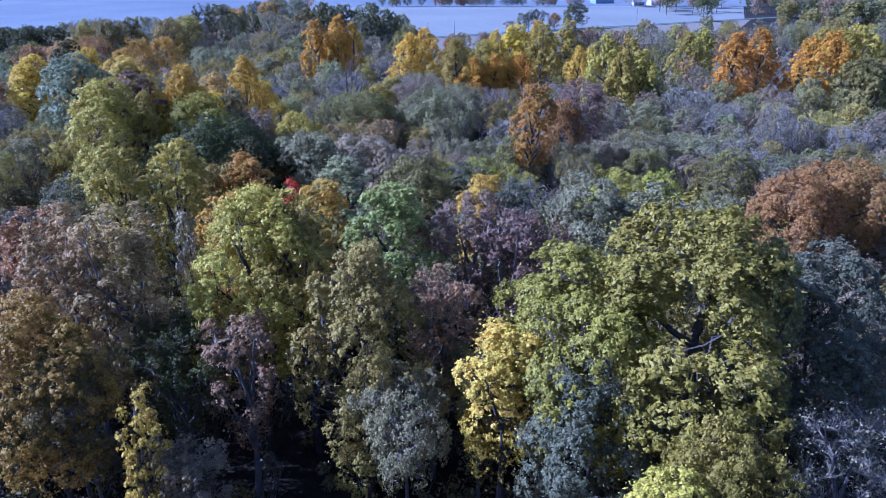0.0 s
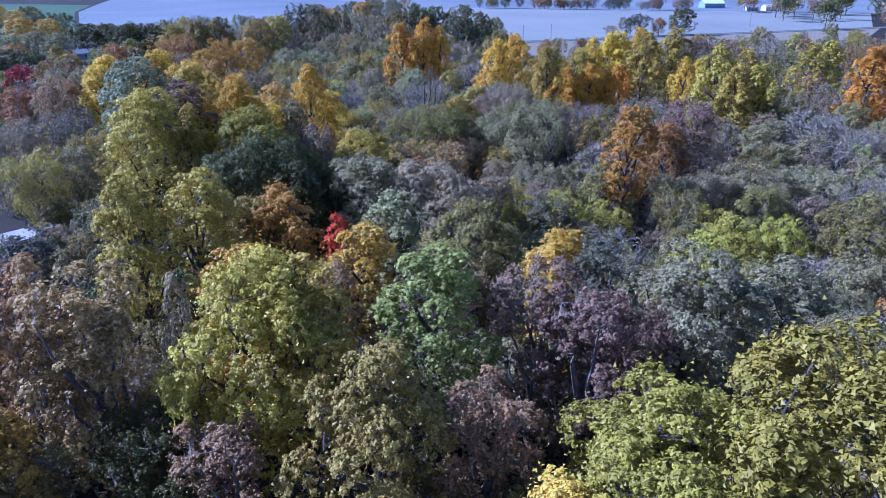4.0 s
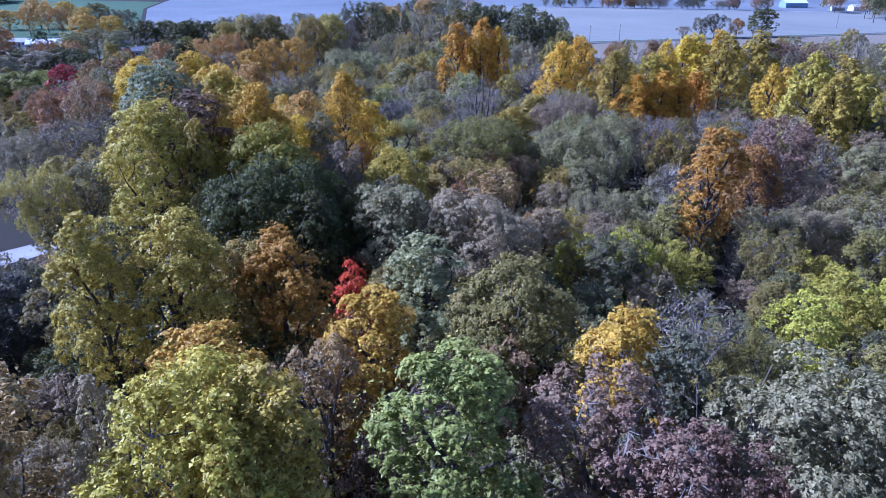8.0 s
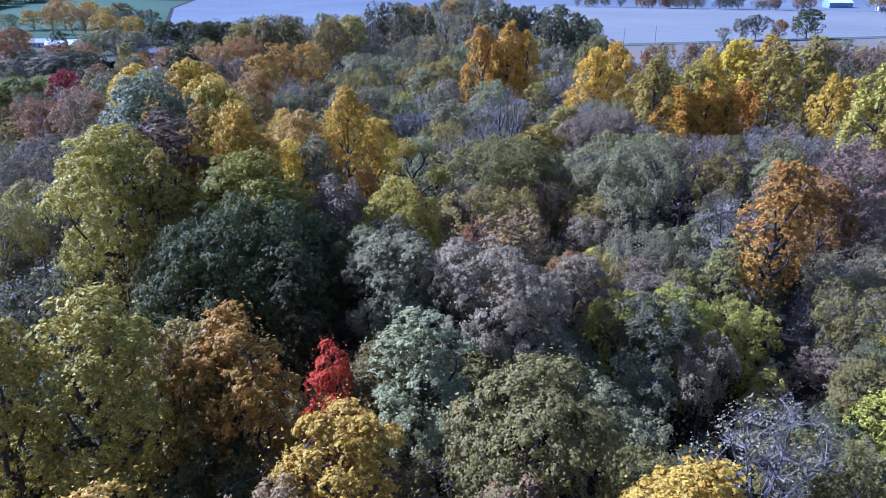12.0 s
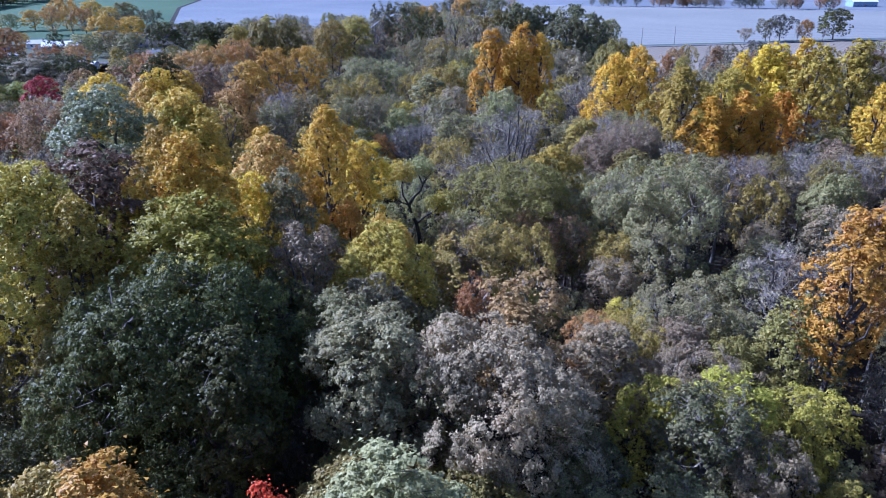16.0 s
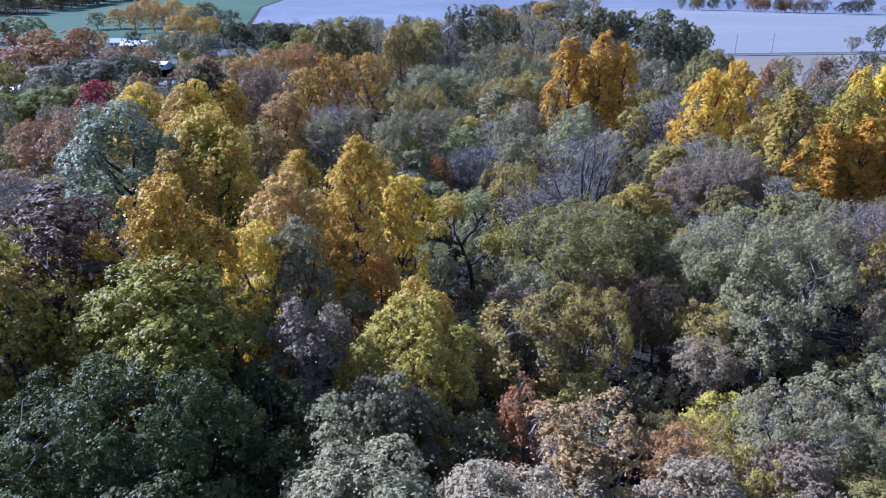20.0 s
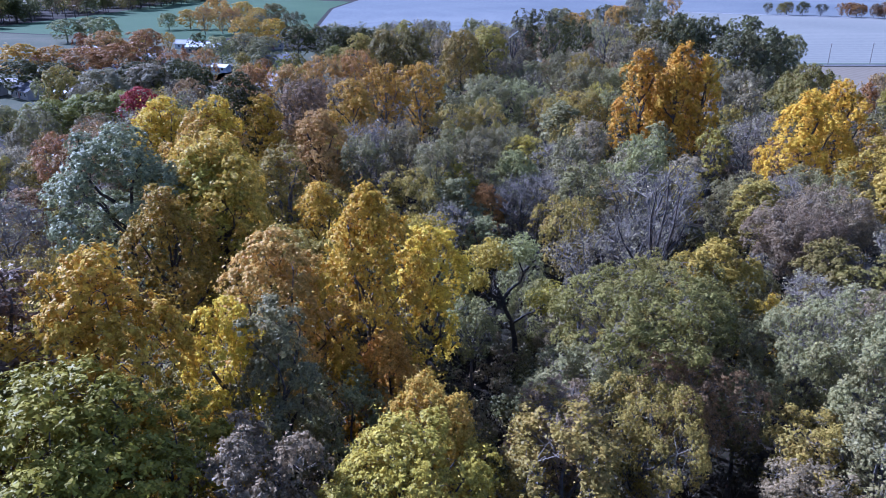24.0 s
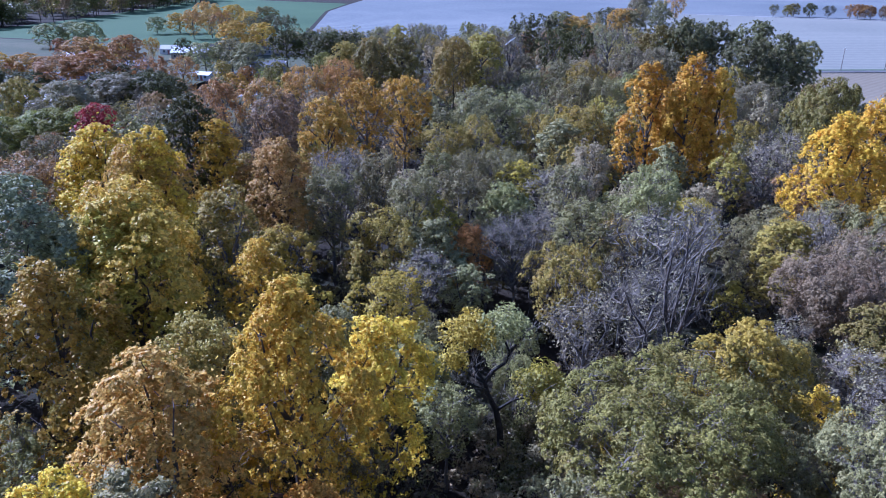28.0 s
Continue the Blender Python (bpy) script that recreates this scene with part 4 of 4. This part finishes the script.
# ---- the crooked tree in the clearing ----
def crooked_tree(x, y):
    """A dark twisted trunk that forks, with two separate pads of yellow-green leaf."""
    root = new("locust_tree")
    rng = np.random.default_rng(5)
    wood = Wood()
    stem = [(0, 0, -0.3), (0.1, 0, 2), (-0.1, 0.1, 4.5), (-0.5, 0.2, 6.5), (-1.3, 0.1, 8.3), (-1.6, 0, 9.6), (-0.9, 0.1, 10.8)]
    wood.tube(stem, [0.42, 0.36, 0.32, 0.28, 0.24, 0.22, 0.2], 8)
    forks = [
        [(-0.9, 0.1, 10.8), (0.2, 0.2, 11.7), (0.5, 0.1, 12.8), (-0.1, 0.3, 14.2), (-0.4, 0.2, 15.6)],
        [(-1.6, 0, 9.6), (-2.5, -0.3, 11.2), (-2.7, -0.5, 12.9), (-2.2, -0.2, 14.8)],
        [(-1.6, 0, 9.6), (-3.2, 0.5, 10.2), (-4.4, 0.8, 11.2)],
        [(-0.5, 0.2, 6.5), (1.0, 0.1, 7.8), (2.3, -0.4, 8.6), (3.6, -0.2, 10.2)],
        [(1.0, 0.1, 7.8), (2.4, 0.9, 8.2), (3.9, 1.2, 8.4)],
        [(0.5, 0.1, 12.8), (1.4, 0.6, 13.9), (2.2, 0.4, 14.7)],
    ]
    for f in forks:
        wood.tube(f, np.linspace(0.17, 0.05, len(f)), 6)
    part("trunk", wood.mesh("crooked_trunk"), BARK_DARK, root)
    twigs = Wood()
    ends = np.array([p for f in forks for p in f[1:]])
    for _ in range(420):
        a = ends[rng.integers(len(ends))] + rng.normal(0, 0.2, 3)
        d = rng.normal(0, 1, 3) + np.array([0, 0, 0.7])
        b = a + d / np.linalg.norm(d) * rng.uniform(0.8, 2.4)
        twigs.twig(a, (a + b) / 2 + rng.normal(0, 0.12, 3), b, 0.03)
    tagged(part("branchwork", twigs.mesh("crooked_twigs"), TWIG, root), kind="stuff")
    for cx, cy, cz, rx, rz, count, tint in ((-2.9, -0.2, 15.0, 2.5, 1.5, 2600, "yelgreen"), (0.2, 0.2, 15.6, 2.3, 1.5, 1500, "greygreen"), (3.7, 0.3, 9.8, 2.4, 1.6, 2400, "lime"), (-4.3, 0.6, 11.6, 1.5, 1.3, 900, "yelgreen")):
        d = unit(rng.normal(0, 1, (count, 3)))
        p = np.array([cx, cy, cz]) + d * (rng.uniform(0, 1, count) ** 0.4)[:, None] * np.array([rx, rx, rz]) * (1 + 0.25 * np.sin(5 * d[:, :1] + 3 * d[:, 1:2]))
        part("crown", leaf_mesh("crooked_leaves", p, d, 0.27, rng), LEAVES[tint], root)
    root.matrix_world = pose(x, y, 0, 0, 0, 24)
    placed.append((x, y, 4.0, 16))
    return tagged(root, "dark twisted locust tree with two yellow-green leaf pads", "tree")


def leaf_mesh(name, p, d, length, rng):
    m = len(p)
    nrm = unit(d * 0.5 + np.array([0, 0, 0.4]) + rng.normal(0, 0.5, (m, 3)))
    t = unit(np.cross(nrm, rng.normal(0, 1, (m, 3))))
    ln = length * rng.uniform(0.6, 1.3, m)[:, None]
    return leaf_triangles(name, p, t * ln, np.cross(nrm, t) * ln * 0.65, nrm * ln * 0.12)


crooked_tree(-34.2, 158.0)


def forked_snag(x, y, height, turn, bleached):
    """A dead tree: forked bare limbs above a dark base, with a bleached broken limb where one shows."""
    root = new("dead_tree")
    rng = np.random.default_rng(int(height * 10))
    wood = Wood()
    k = height / 20.0
    wood.tube([(0, 0, -0.3), (0.1, 0, 3 * k), (0, 0.1, 6.5 * k)], [0.5, 0.42, 0.36], 8)
    limbs = [
        [(0, 0.1, 6.2), (-1.6, 0.2, 8.6), (-3.9, 0.4, 11.2), (-6.5, 0.6, 13.2), (-8.0, 0.4, 15.0)],
        [(0, 0.1, 6.5), (0.3, 0.2, 10), (0.1, 0.1, 13.5), (0.9, 0, 17), (0.7, 0.1, 20)],
        [(0.3, 0.2, 9), (1.7, 0.4, 12), (2.9, 0.5, 15.2), (3.1, 0.4, 18.6)],
        [(0.1, 0.1, 11), (-1.4, -0.4, 13.4), (-1.9, -0.6, 16.2), (-1.5, -0.5, 18.8)],
        [(0, 0, 6.4), (2.6, -0.6, 7.6), (5.2, -0.9, 9.0), (7.0, -1.2, 9.4)],
        [(1.7, 0.4, 12), (3.8, 0.2, 13.6), (5.0, 0.1, 15.6)],
    ]
    tips = []
    for f in limbs:
        f = [(a * k * 0.5, b * k * 0.6, c * k) for a, b, c in f]
        wood.tube(f, np.linspace(0.25, 0.06, len(f)), 6)
        tips += f[1:]
    part("trunk", wood.mesh("snag_trunk"), BARK, root)
    twigs = Wood()
    for _ in range(700):
        a = np.array(tips[rng.integers(len(tips))]) + rng.normal(0, 0.25, 3)
        d = rng.normal(0, 1, 3) + np.array([0, 0, 0.9])
        b = a + d / np.linalg.norm(d) * rng.uniform(0.8, 3.0)
        twigs.twig(a, (a + b) / 2 + rng.normal(0, 0.15, 3), b, 0.035)
    tagged(part("branchwork", twigs.mesh("snag_twigs"), TWIG, root), kind="stuff")
    if bleached:
        limb = Wood()
        limb.tube([(-1.5, -0.3, height - 2.2), (0.2, 0, height - 0.9), (1.9, 0.2, height + 0.2)], [0.16, 0.2, 0.15], 6)
        part("broken_limb", limb.mesh("bleached_limb"), WHITE_WALL, root, "bleached white broken limb")
    root.matrix_world = pose(x, y, 0, 0, 0, turn)
    placed.append((x, y, 3.0, height))
    return tagged(root, "dead standing tree with forked leafless limbs", "tree")


forked_snag(-22.0, 168.5, 22.5, 22, False)
forked_snag(-112.0, 338.0, 20.0, 30, True)


# ---- the undergrowth and the trees between ----
fill = random.Random(11)


def free(x, y, gap):
    return all((x - a) ** 2 + (y - b) ** 2 > (gap + 0.55 * r) ** 2 for a, b, r, _ in placed)


def wooded(x, y):
    """The wood: from behind the start to the fields, and from the houses to the far thickets on the other side."""
    if y < -48:
        return False
    if 92 < y < 128 and -107 < x < -80 and abs(x + 103 - 0.58 * (y - 94)) < 4.5:  # the drive
        return False
    if -60 < x < 200 and y > 365 + max(0.0, x - 20) * 0.62:
        return False
    if x < -150 and y > 170:
        return x > -205 and y < 290 and fill.random() < 0.5 or y > 392 and y < 470 and x > -300
    if x < -60 and y > 470 + (x + 60) * -0.1:
        return False
    return x > -175 - 0.2 * y and y < 470


tall_colours = ("greyolive", "yelolive", "greygreen", "olive", "brown", "silvergrey", "brown", "yelolive", "greygreen", "grey")
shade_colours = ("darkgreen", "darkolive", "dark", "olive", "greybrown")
low_colours = ("greyolive", "olive", "greybrown", "darkolive", "grey", "yelolive", "greygreen")
placed += [(-86.0, 115.0, 6.0, 0), (-80.0, 108.0, 5.0, 0), (-73.5, 102.0, 4.0, 0), (-67.0, 96.0, 3.0, 0)]  # the open strip before the drive
placed += [(-31.0, 152.0, 5.0, 0), (-29.0, 146.0, 4.0, 0), (-27.5, 140.0, 3.0, 0)]  # the clearing before the crooked tree
for zone, gap, tries in ((0, 2.2, 1750), (1, 3.1, 1250), (3, 3.2, 420)):
    for _ in range(tries):
        if zone == 0:
            y = fill.uniform(46, 215)
            x = fill.uniform(-25 - 0.62 * max(0, y - 10), 20 + 0.55 * y)
        elif zone == 3:  # unseen wood beside and behind the start, added for the shade it casts
            y = fill.uniform(-45, 120)
            x = fill.uniform(-95, 75)
            if -30 - 0.62 * max(0, y - 8) < x < 26 + 0.62 * max(0, y - 8) and y > 16:
                continue
        else:
            y = fill.uniform(200, 465)
            x = fill.uniform(-215, 330)
        if not wooded(x, y) or not free(x, y, gap):
            continue
        kind = fill.choices(("ash", "bare", "shrub", "oak"), (5, 2.2, 2.4, 1.4))[0]
        if 112 < y < 270 and -95 < x < -14 and kind == "bare" and fill.random() < 0.7:
            kind = "shrub"
        if x > -14 and y < 150 and kind == "bare" and fill.random() < 0.6:
            kind = "ash"
        left = x < -0.12 * y
        tall = left or y < 75
        height = fill.uniform(10, 16) if not tall else fill.uniform(11, 18)
        if kind == "shrub":
            height = fill.uniform(6, 10)
        colour = fill.choice(low_colours if kind == "shrub" else tall_colours)
        # near understorey: the canopy's shade is put into darker leaf colours
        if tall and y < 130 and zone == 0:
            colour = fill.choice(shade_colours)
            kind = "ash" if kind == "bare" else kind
        if zone == 3:
            kind, height = fill.choice(("oak", "ash", "tulip")), fill.uniform(18, 26)
            colour = fill.choice(("yelolive", "olive", "brown", "greybrown", "yelgold", "greyolive"))
        elif x > -16 and kind in ("ash", "oak") and y < 215:
            colour = fill.choice(("greyolive", "olive", "greybrown", "darkolive", "olive") if y < 128 else ("greyolive", "olive", "greygreen", "greybrown", "yelolive"))
        if 112 < y < 270 and -95 < x < -14 and kind in ("ash", "shrub", "oak"):
            colour = fill.choice(("yelolive", "greygreen", "yelgreen", "silver", "greygreen", "pale", "yelgreen", "yelolive", "lime") if y > 150 else ("greyolive", "yelolive", "olive", "greygreen", "yelgreen", "brown"))
        # farther trees: paler leaf colours stand in for the brightening of haze
        elif y > 150 and x < -0.02 * y and kind in ("ash", "shrub") and fill.random() < 0.6:
            colour = fill.choice(("grey", "pale", "silvergrey", "greygreen", "silver", "yelolive"))
        spread = fill.uniform(0.22, 0.31)
        called = "elm_tree" if kind == "ash" and zone else "hackberry_tree" if kind == "ash" else ""
        if zone == 3:
            called = "unseen_beech" if kind == "oak" else called
        detail = 0 if y > 225 or abs(x) > 105 or zone == 3 else 2 if abs(x + 6) < 45 and 46 < y < 165 else 1
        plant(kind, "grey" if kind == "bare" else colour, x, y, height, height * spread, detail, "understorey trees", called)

# mostly dark tints: the shade of the gaps between trees is painted in
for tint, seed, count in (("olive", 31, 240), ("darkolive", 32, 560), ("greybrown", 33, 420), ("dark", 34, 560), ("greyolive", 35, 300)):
    spots = []
    while len(spots) < count:
        y = fill.uniform(14, 260)
        x = fill.uniform(-28 - 0.6 * max(0, y - 10), 22 + 0.5 * y)
        if wooded(x, y):
            top = fill.uniform(1.5, 5.0)
            spots.append((x, y, top, top * fill.uniform(0.45, 0.8), 0.2))
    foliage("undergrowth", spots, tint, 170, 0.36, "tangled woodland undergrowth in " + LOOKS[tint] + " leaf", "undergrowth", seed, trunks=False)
for tint, seed, count in (("greybrown", 41, 110), ("grey", 42, 80), ("darkolive", 43, 110)):  # brambles in the clearing
    spots = []
    for _ in range(count):
        top = fill.uniform(0.8, 3.0)
        spots.append((fill.gauss(-29.0, 5.5), fill.uniform(128, 166), top, top * fill.uniform(0.6, 1.0), 0.1))
    foliage("bramble", spots, tint, 210, 0.26, "tangled low brambles in " + LOOKS[tint] + " leaf", "undergrowth", seed, trunks=False)
for tint, seed, count in (("darkolive", 36, 420), ("greybrown", 37, 420), ("greyolive", 38, 420)):  # the farther floor
    spots = []
    while len(spots) < count:
        y = fill.uniform(230, 470)
        x = fill.uniform(-300, 330)
        if wooded(x, y):
            top = fill.uniform(3.0, 8.0)
            spots.append((x, y, top, top * fill.uniform(0.55, 0.8), 0.2))
    foliage("thicket", spots, tint, 130, 0.85, "distant woodland thicket in " + LOOKS[tint] + " leaf", "undergrowth", seed, trunks=False)


# ---- lone trees, tree rows and far woods ----
for kind, tint, x, y, h, r in (
    ("ash", "darkolive", 58, 514, 13, 6), ("ash", "dark", 66, 519, 15, 7), ("oak", "russet", 80, 524, 12, 4.2), ("bare", "grey", 76, 523, 10, 3),
    ("oak", "darkgreen", 97, 535, 18, 8.5), ("bare", "grey", 91, 531, 10, 3), ("ash", "greybrown", 46, 506, 8, 4), ("shrub", "darkolive", 42, 384, 12, 5),
    ("ash", "dark", 38, 388, 13, 5),
):
    plant(kind, tint, x, y, h, r, 0, "roadside trees")
far = random.Random(23)
for x0, count, tints in ((-66, 1, ("darkolive",)), (-55, 2, ("olive",)), (-38, 1, ("darkgreen",)), (-24, 1, ("dark",)), (-8, 7, ("russet", "maroon", "purple")), (24, 6, ("purple", "maroon", "grey")), (70, 4, ("darkgreen", "dark")), (104, 5, ("grey", "purple")), (140, 3, ("darkgreen", "russet"))):
    for i in range(count):
        x = x0 + i * far.uniform(4.5, 6.5)
        plant(far.choice(("oak", "ash")), far.choice(tints), x, 801 + 0.044 * (x + 160) + far.uniform(-3, 3), far.uniform(9, 14), far.uniform(4, 6), 0, "trees of the far row", "field_tree")
for tint, seed in (("darkgreen", 41), ("darkolive", 42), ("olive", 43), ("purple", 44)):
    spots = []
    for _ in range(42):  # woods past the fields
        y = far.uniform(470, 820)
        top = far.uniform(15, 23)
        spots.append((far.uniform(205 + max(0, 560 - y) * 0.3, 640), y, top, far.uniform(6.5, 10), top * 0.25))
    for _ in range(75):  # woods past the pasture
        y = far.uniform(330, 730)
        top = far.uniform(14, 22)
        spots.append((-505 - 0.42 * max(0, y - 400) - far.uniform(0, 1) ** 1.5 * 260, y, top, far.uniform(7, 11), top * 0.2))
    foliage("far_woods", spots, tint, 330, 1.35, "distant woodland of " + LOOKS[tint] + " trees past the fields", "woods", seed)
for _ in range(16):  # hedge trees between the two harvested fields
    x, y = far.uniform(-150, -110), far.uniform(480, 780)
    plant(far.choice(("oak", "ash")), far.choice(("darkolive", "greyolive", "grey", "orangepale")), x, y, far.uniform(14, 22), far.uniform(6, 9), 0, "hedgerow trees")
for x, y, h, r, tint in ((-386, 440, 13, 8, "yelgold"), (-372, 452, 20, 9, "orangepale"), (-360, 462, 18, 8, "yelgold"), (-352, 484, 16, 8, "olive"), (-340, 455, 15, 7, "yelgold"), (-395, 430, 11, 6, "silvergreen")):
    plant("oak", tint, x, y, h, r, 0, "field-edge trees")
for _ in range(30):  # garden trees
    x, y = far.uniform(-330, -175), far.uniform(205, 375)
    if free(x, y, 4):
        plant(far.choice(("oak", "ash", "lobed")), far.choice(("rust", "orange", "darkgreen", "grey", "yelgold", "green", "russet")), x, y, far.uniform(7, 13), far.uniform(3, 5.5), 0, "garden trees", "garden_tree")
for _ in range(70):  # the edge of the wood by the houses
    x, y = far.uniform(-190, -118), far.uniform(140, 232)
    if free(x, y, 2.6):
        plant(far.choice(("oak", "ash", "ash", "bare", "shrub")), far.choice(("rustbrown", "grey", "brown", "greyolive", "yelolive", "pale", "greygreen")), x, y, far.uniform(9, 16), far.uniform(3, 5), 1, "trees at the edge of the wood", "edge_tree")


# ---- houses, barn, sheds ----
def house(name, x, y, turn, w, d, eaves, ridge, wall_mat, roof_mat, label, category="house"):
    """Walls, a gabled roof with overhang, door and windows with frame and pane."""
    root = new(name)
    bm = box_bm(-w / 2, -d / 2, 0, w / 2, d / 2, eaves)
    for sx in (-1, 1):  # gable ends
        bm.faces.new([bm.verts.new((sx * w / 2, -d / 2, eaves)), bm.verts.new((sx * w / 2, d / 2, eaves)), bm.verts.new((sx * w / 2, 0, ridge - 0.1))])
    part("wall", bm, wall_mat, root)
    for side in (-1, 1):
        bm = bmesh.new()
        o = 0.45
        pts = [(-w / 2 - o, side * (d / 2 + o), eaves - 0.15), (w / 2 + o, side * (d / 2 + o), eaves - 0.15), (w / 2 + o, 0, ridge), (-w / 2 - o, 0, ridge)]
        lower = [bm.verts.new(p) for p in pts]
        upper = [bm.verts.new((a, b, c + 0.16)) for a, b, c in pts]
        bm.faces.new(lower)
        bm.faces.new(upper)
        for i in range(4):
            j = (i + 1) % 4
            bm.faces.new((lower[i], lower[j], upper[j], upper[i]))
        bmesh.ops.recalc_face_normals(bm, faces=bm.faces[:])
        part("roof_slope", bm, roof_mat, root)
    part("door", box_bm(-0.5, -d / 2 - 0.08, 0.1, 0.5, -d / 2 + 0.02, 2.1, bevel=0.02), DOOR_PAINT, root)
    n = max(2, int(w / 3.2))
    for i in range(n):
        cx = -w / 2 + (i + 0.5) * w / n
        if abs(cx) < 1.0:
            cx += 1.4
        for side in (-1, 1):
            yy = side * (d / 2 + 0.03)
            win = part("window", box_bm(cx - 0.6, yy - 0.06, 0.95, cx + 0.6, yy + 0.06, 2.15), WHITE_WALL, root)
            part("pane", box_bm(cx - 0.5, yy + side * 0.064 - 0.01, 1.05, cx + 0.5, yy + side * 0.064 + 0.01, 2.05), GLASS, win)
    if category == "house":
        part("chimney", box_bm(w * 0.22, 0.3, eaves, w * 0.22 + 0.6, 0.9, ridge + 0.7), TAN_WALL, root)
    root.matrix_world = pose(x, y, 0, 0, 0, turn)
    placed.append((x, y, max(w, d) * 0.6, ridge))
    return tagged(root, label, category)


house("house", -288, 358, 30, 17, 9, 2.9, 4.9, TAN_WALL, WHITE_ROOF, "long low house with a bright white metal roof")
house("house", -232, 243, 12, 12, 7, 2.7, 4.4, WHITE_WALL, WHITE_ROOF, "small white house with a pale metal roof")
house("house", -274, 312, 40, 12, 8, 2.8, 4.8, GREY_WALL, PALE_ROOF, "grey house with a pale shingle roof")
house("house", -301, 335, 10, 9, 6, 2.6, 4.0, WHITE_WALL, GREY_ROOF, "white cottage with a grey shingle roof")
house("house", -309, 364, 25, 9, 6, 2.6, 4.2, WHITE_WALL, PALE_ROOF, "white cottage with a pale roof beside the field")
house("house", -268, 384, 60, 11, 7, 2.7, 4.4, TAN_WALL, GREY_ROOF, "tan house with a grey roof at the lane")
house("house", -226, 342, 55, 14, 7, 2.7, 4.3, GREY_WALL, GREY_ROOF, "grey house with a grey shingle roof")
house("house", -187, 246, 20, 9, 7, 2.7, 4.6, WHITE_WALL, PALE_ROOF, "white house with a pale roof among trees")
house("house", -246, 238, -10, 13, 8, 2.8, 4.8, TAN_WALL, DARK_ROOF, "tan house with a dark shingle roof")
house("house", -262, 232, 20, 11, 7, 2.8, 4.6, GREY_WALL, DARK_ROOF, "grey house with a dark roof")
house("house", -262, 278, 70, 12, 7, 2.7, 4.3, WHITE_WALL, GREY_ROOF, "white house with a grey roof by the lane")
house("house", -322, 320, 15, 12, 7, 2.7, 4.2, WHITE_WALL, WHITE_ROOF, "white house with a white metal roof")
house("shed", -232, 312, 10, 7, 4, 2.3, 3.2, WHITE_WALL, WHITE_ROOF, "small white shed with a metal roof", "shed")
house("shed", -247, 301, 10, 6, 4, 2.3, 3.2, WHITE_WALL, PALE_ROOF, "small white garden shed", "shed")
house("barn", 188, 876, 18, 24, 14, 5.0, 8.2, BLUE_WALL, WHITE_ROOF, "long blue-walled barn with a white metal roof", "barn")
house("barn", 219, 832, 5, 12, 9, 3.5, 5.6, GREY_WALL, GREY_ROOF, "small grey farm shed in the far field", "shed")
house("barn", 238, 836, 20, 13, 9, 4.0, 6.4, WHITE_WALL, PALE_ROOF, "white farm outbuilding in the far field", "shed")


# ---- parked cars and the poles by the road ----
def car(x, y, turn, paint, label):
    root = new("car")
    bm = box_bm(-2.2, -0.9, 0.35, 2.2, 0.9, 0.95, bevel=0.12)
    part("body", bm, paint, root)
    bm = bmesh.new()
    low = [bm.verts.new(p) for p in ((-1.5, -0.82, 0.95), (1.2, -0.82, 0.95), (1.2, 0.82, 0.95), (-1.5, 0.82, 0.95))]
    top = [bm.verts.new(p) for p in ((-1.1, -0.68, 1.5), (0.5, -0.68, 1.5), (0.5, 0.68, 1.5), (-1.1, 0.68, 1.5))]
    for i in range(4):
        bm.faces.new((low[i], low[(i + 1) % 4], top[(i + 1) % 4], top[i]))
    bm.faces.new(top)
    cabin = part("cabin", bm, GLASS, root)
    part("roof_panel", box_bm(-1.05, -0.66, 1.5, 0.45, 0.66, 1.55, bevel=0.02), paint, cabin)
    for sx in (-1.35, 1.35):
        for sy in (-0.86, 0.86):
            bm = bmesh.new()
            bmesh.ops.create_cone(bm, cap_ends=True, segments=14, radius1=0.34, radius2=0.34, depth=0.22, matrix=pose(sx, sy, 0.34, 90))
            part("wheel", bm, TYRE, root)
    root.matrix_world = pose(x, y, 0.08, 0, 0, turn)
    return tagged(root, label, "car")


car(-272, 371, 30, CAR_WHITE, "white parked car beside the gravel lane")
car(-266, 374, 34, CAR_WHITE, "white parked car beside another car")
car(-258, 366, 80, CAR_DARK, "dark parked car on the gravel lane")
car(-240, 252, 15, CAR_WHITE, "white parked car near the white house")
car(-252, 250, 100, CAR_DARK, "dark parked car on patchy grass")


def utility_pole(x, y, lean):
    root = new("utility_pole")
    w = Wood()
    w.tube([(0, 0, -0.3), (0, 0, 5), (0, 0, 9.6)], [0.17, 0.15, 0.12], 10)
    part("pole", w.mesh("pole"), POLE_WOOD, root)
    part("crossarm", box_bm(-1.1, -0.07, 8.8, 1.1, 0.07, 8.95, bevel=0.01), POLE_WOOD, root)
    for k in (-0.95, 0.0, 0.95):
        bm = bmesh.new()
        bmesh.ops.create_cone(bm, cap_ends=True, segments=8, radius1=0.06, radius2=0.04, depth=0.22, matrix=Matrix.Translation((k, 0, 9.06 if k else 9.7)))
        part("insulator", bm, WHITE_WALL, root)
    root.matrix_world = pose(x, y, 0, 0, lean, 120)
    return tagged(root, "weathered wooden utility pole beside the road", "pole", "roadside poles")


for x, y, lean in ((-9.6, 470.5, 1), (7.6, 482.5, 2), (60.0, 513.0, 0), (163, 618, 0)):
    utility_pole(x, y, lean)
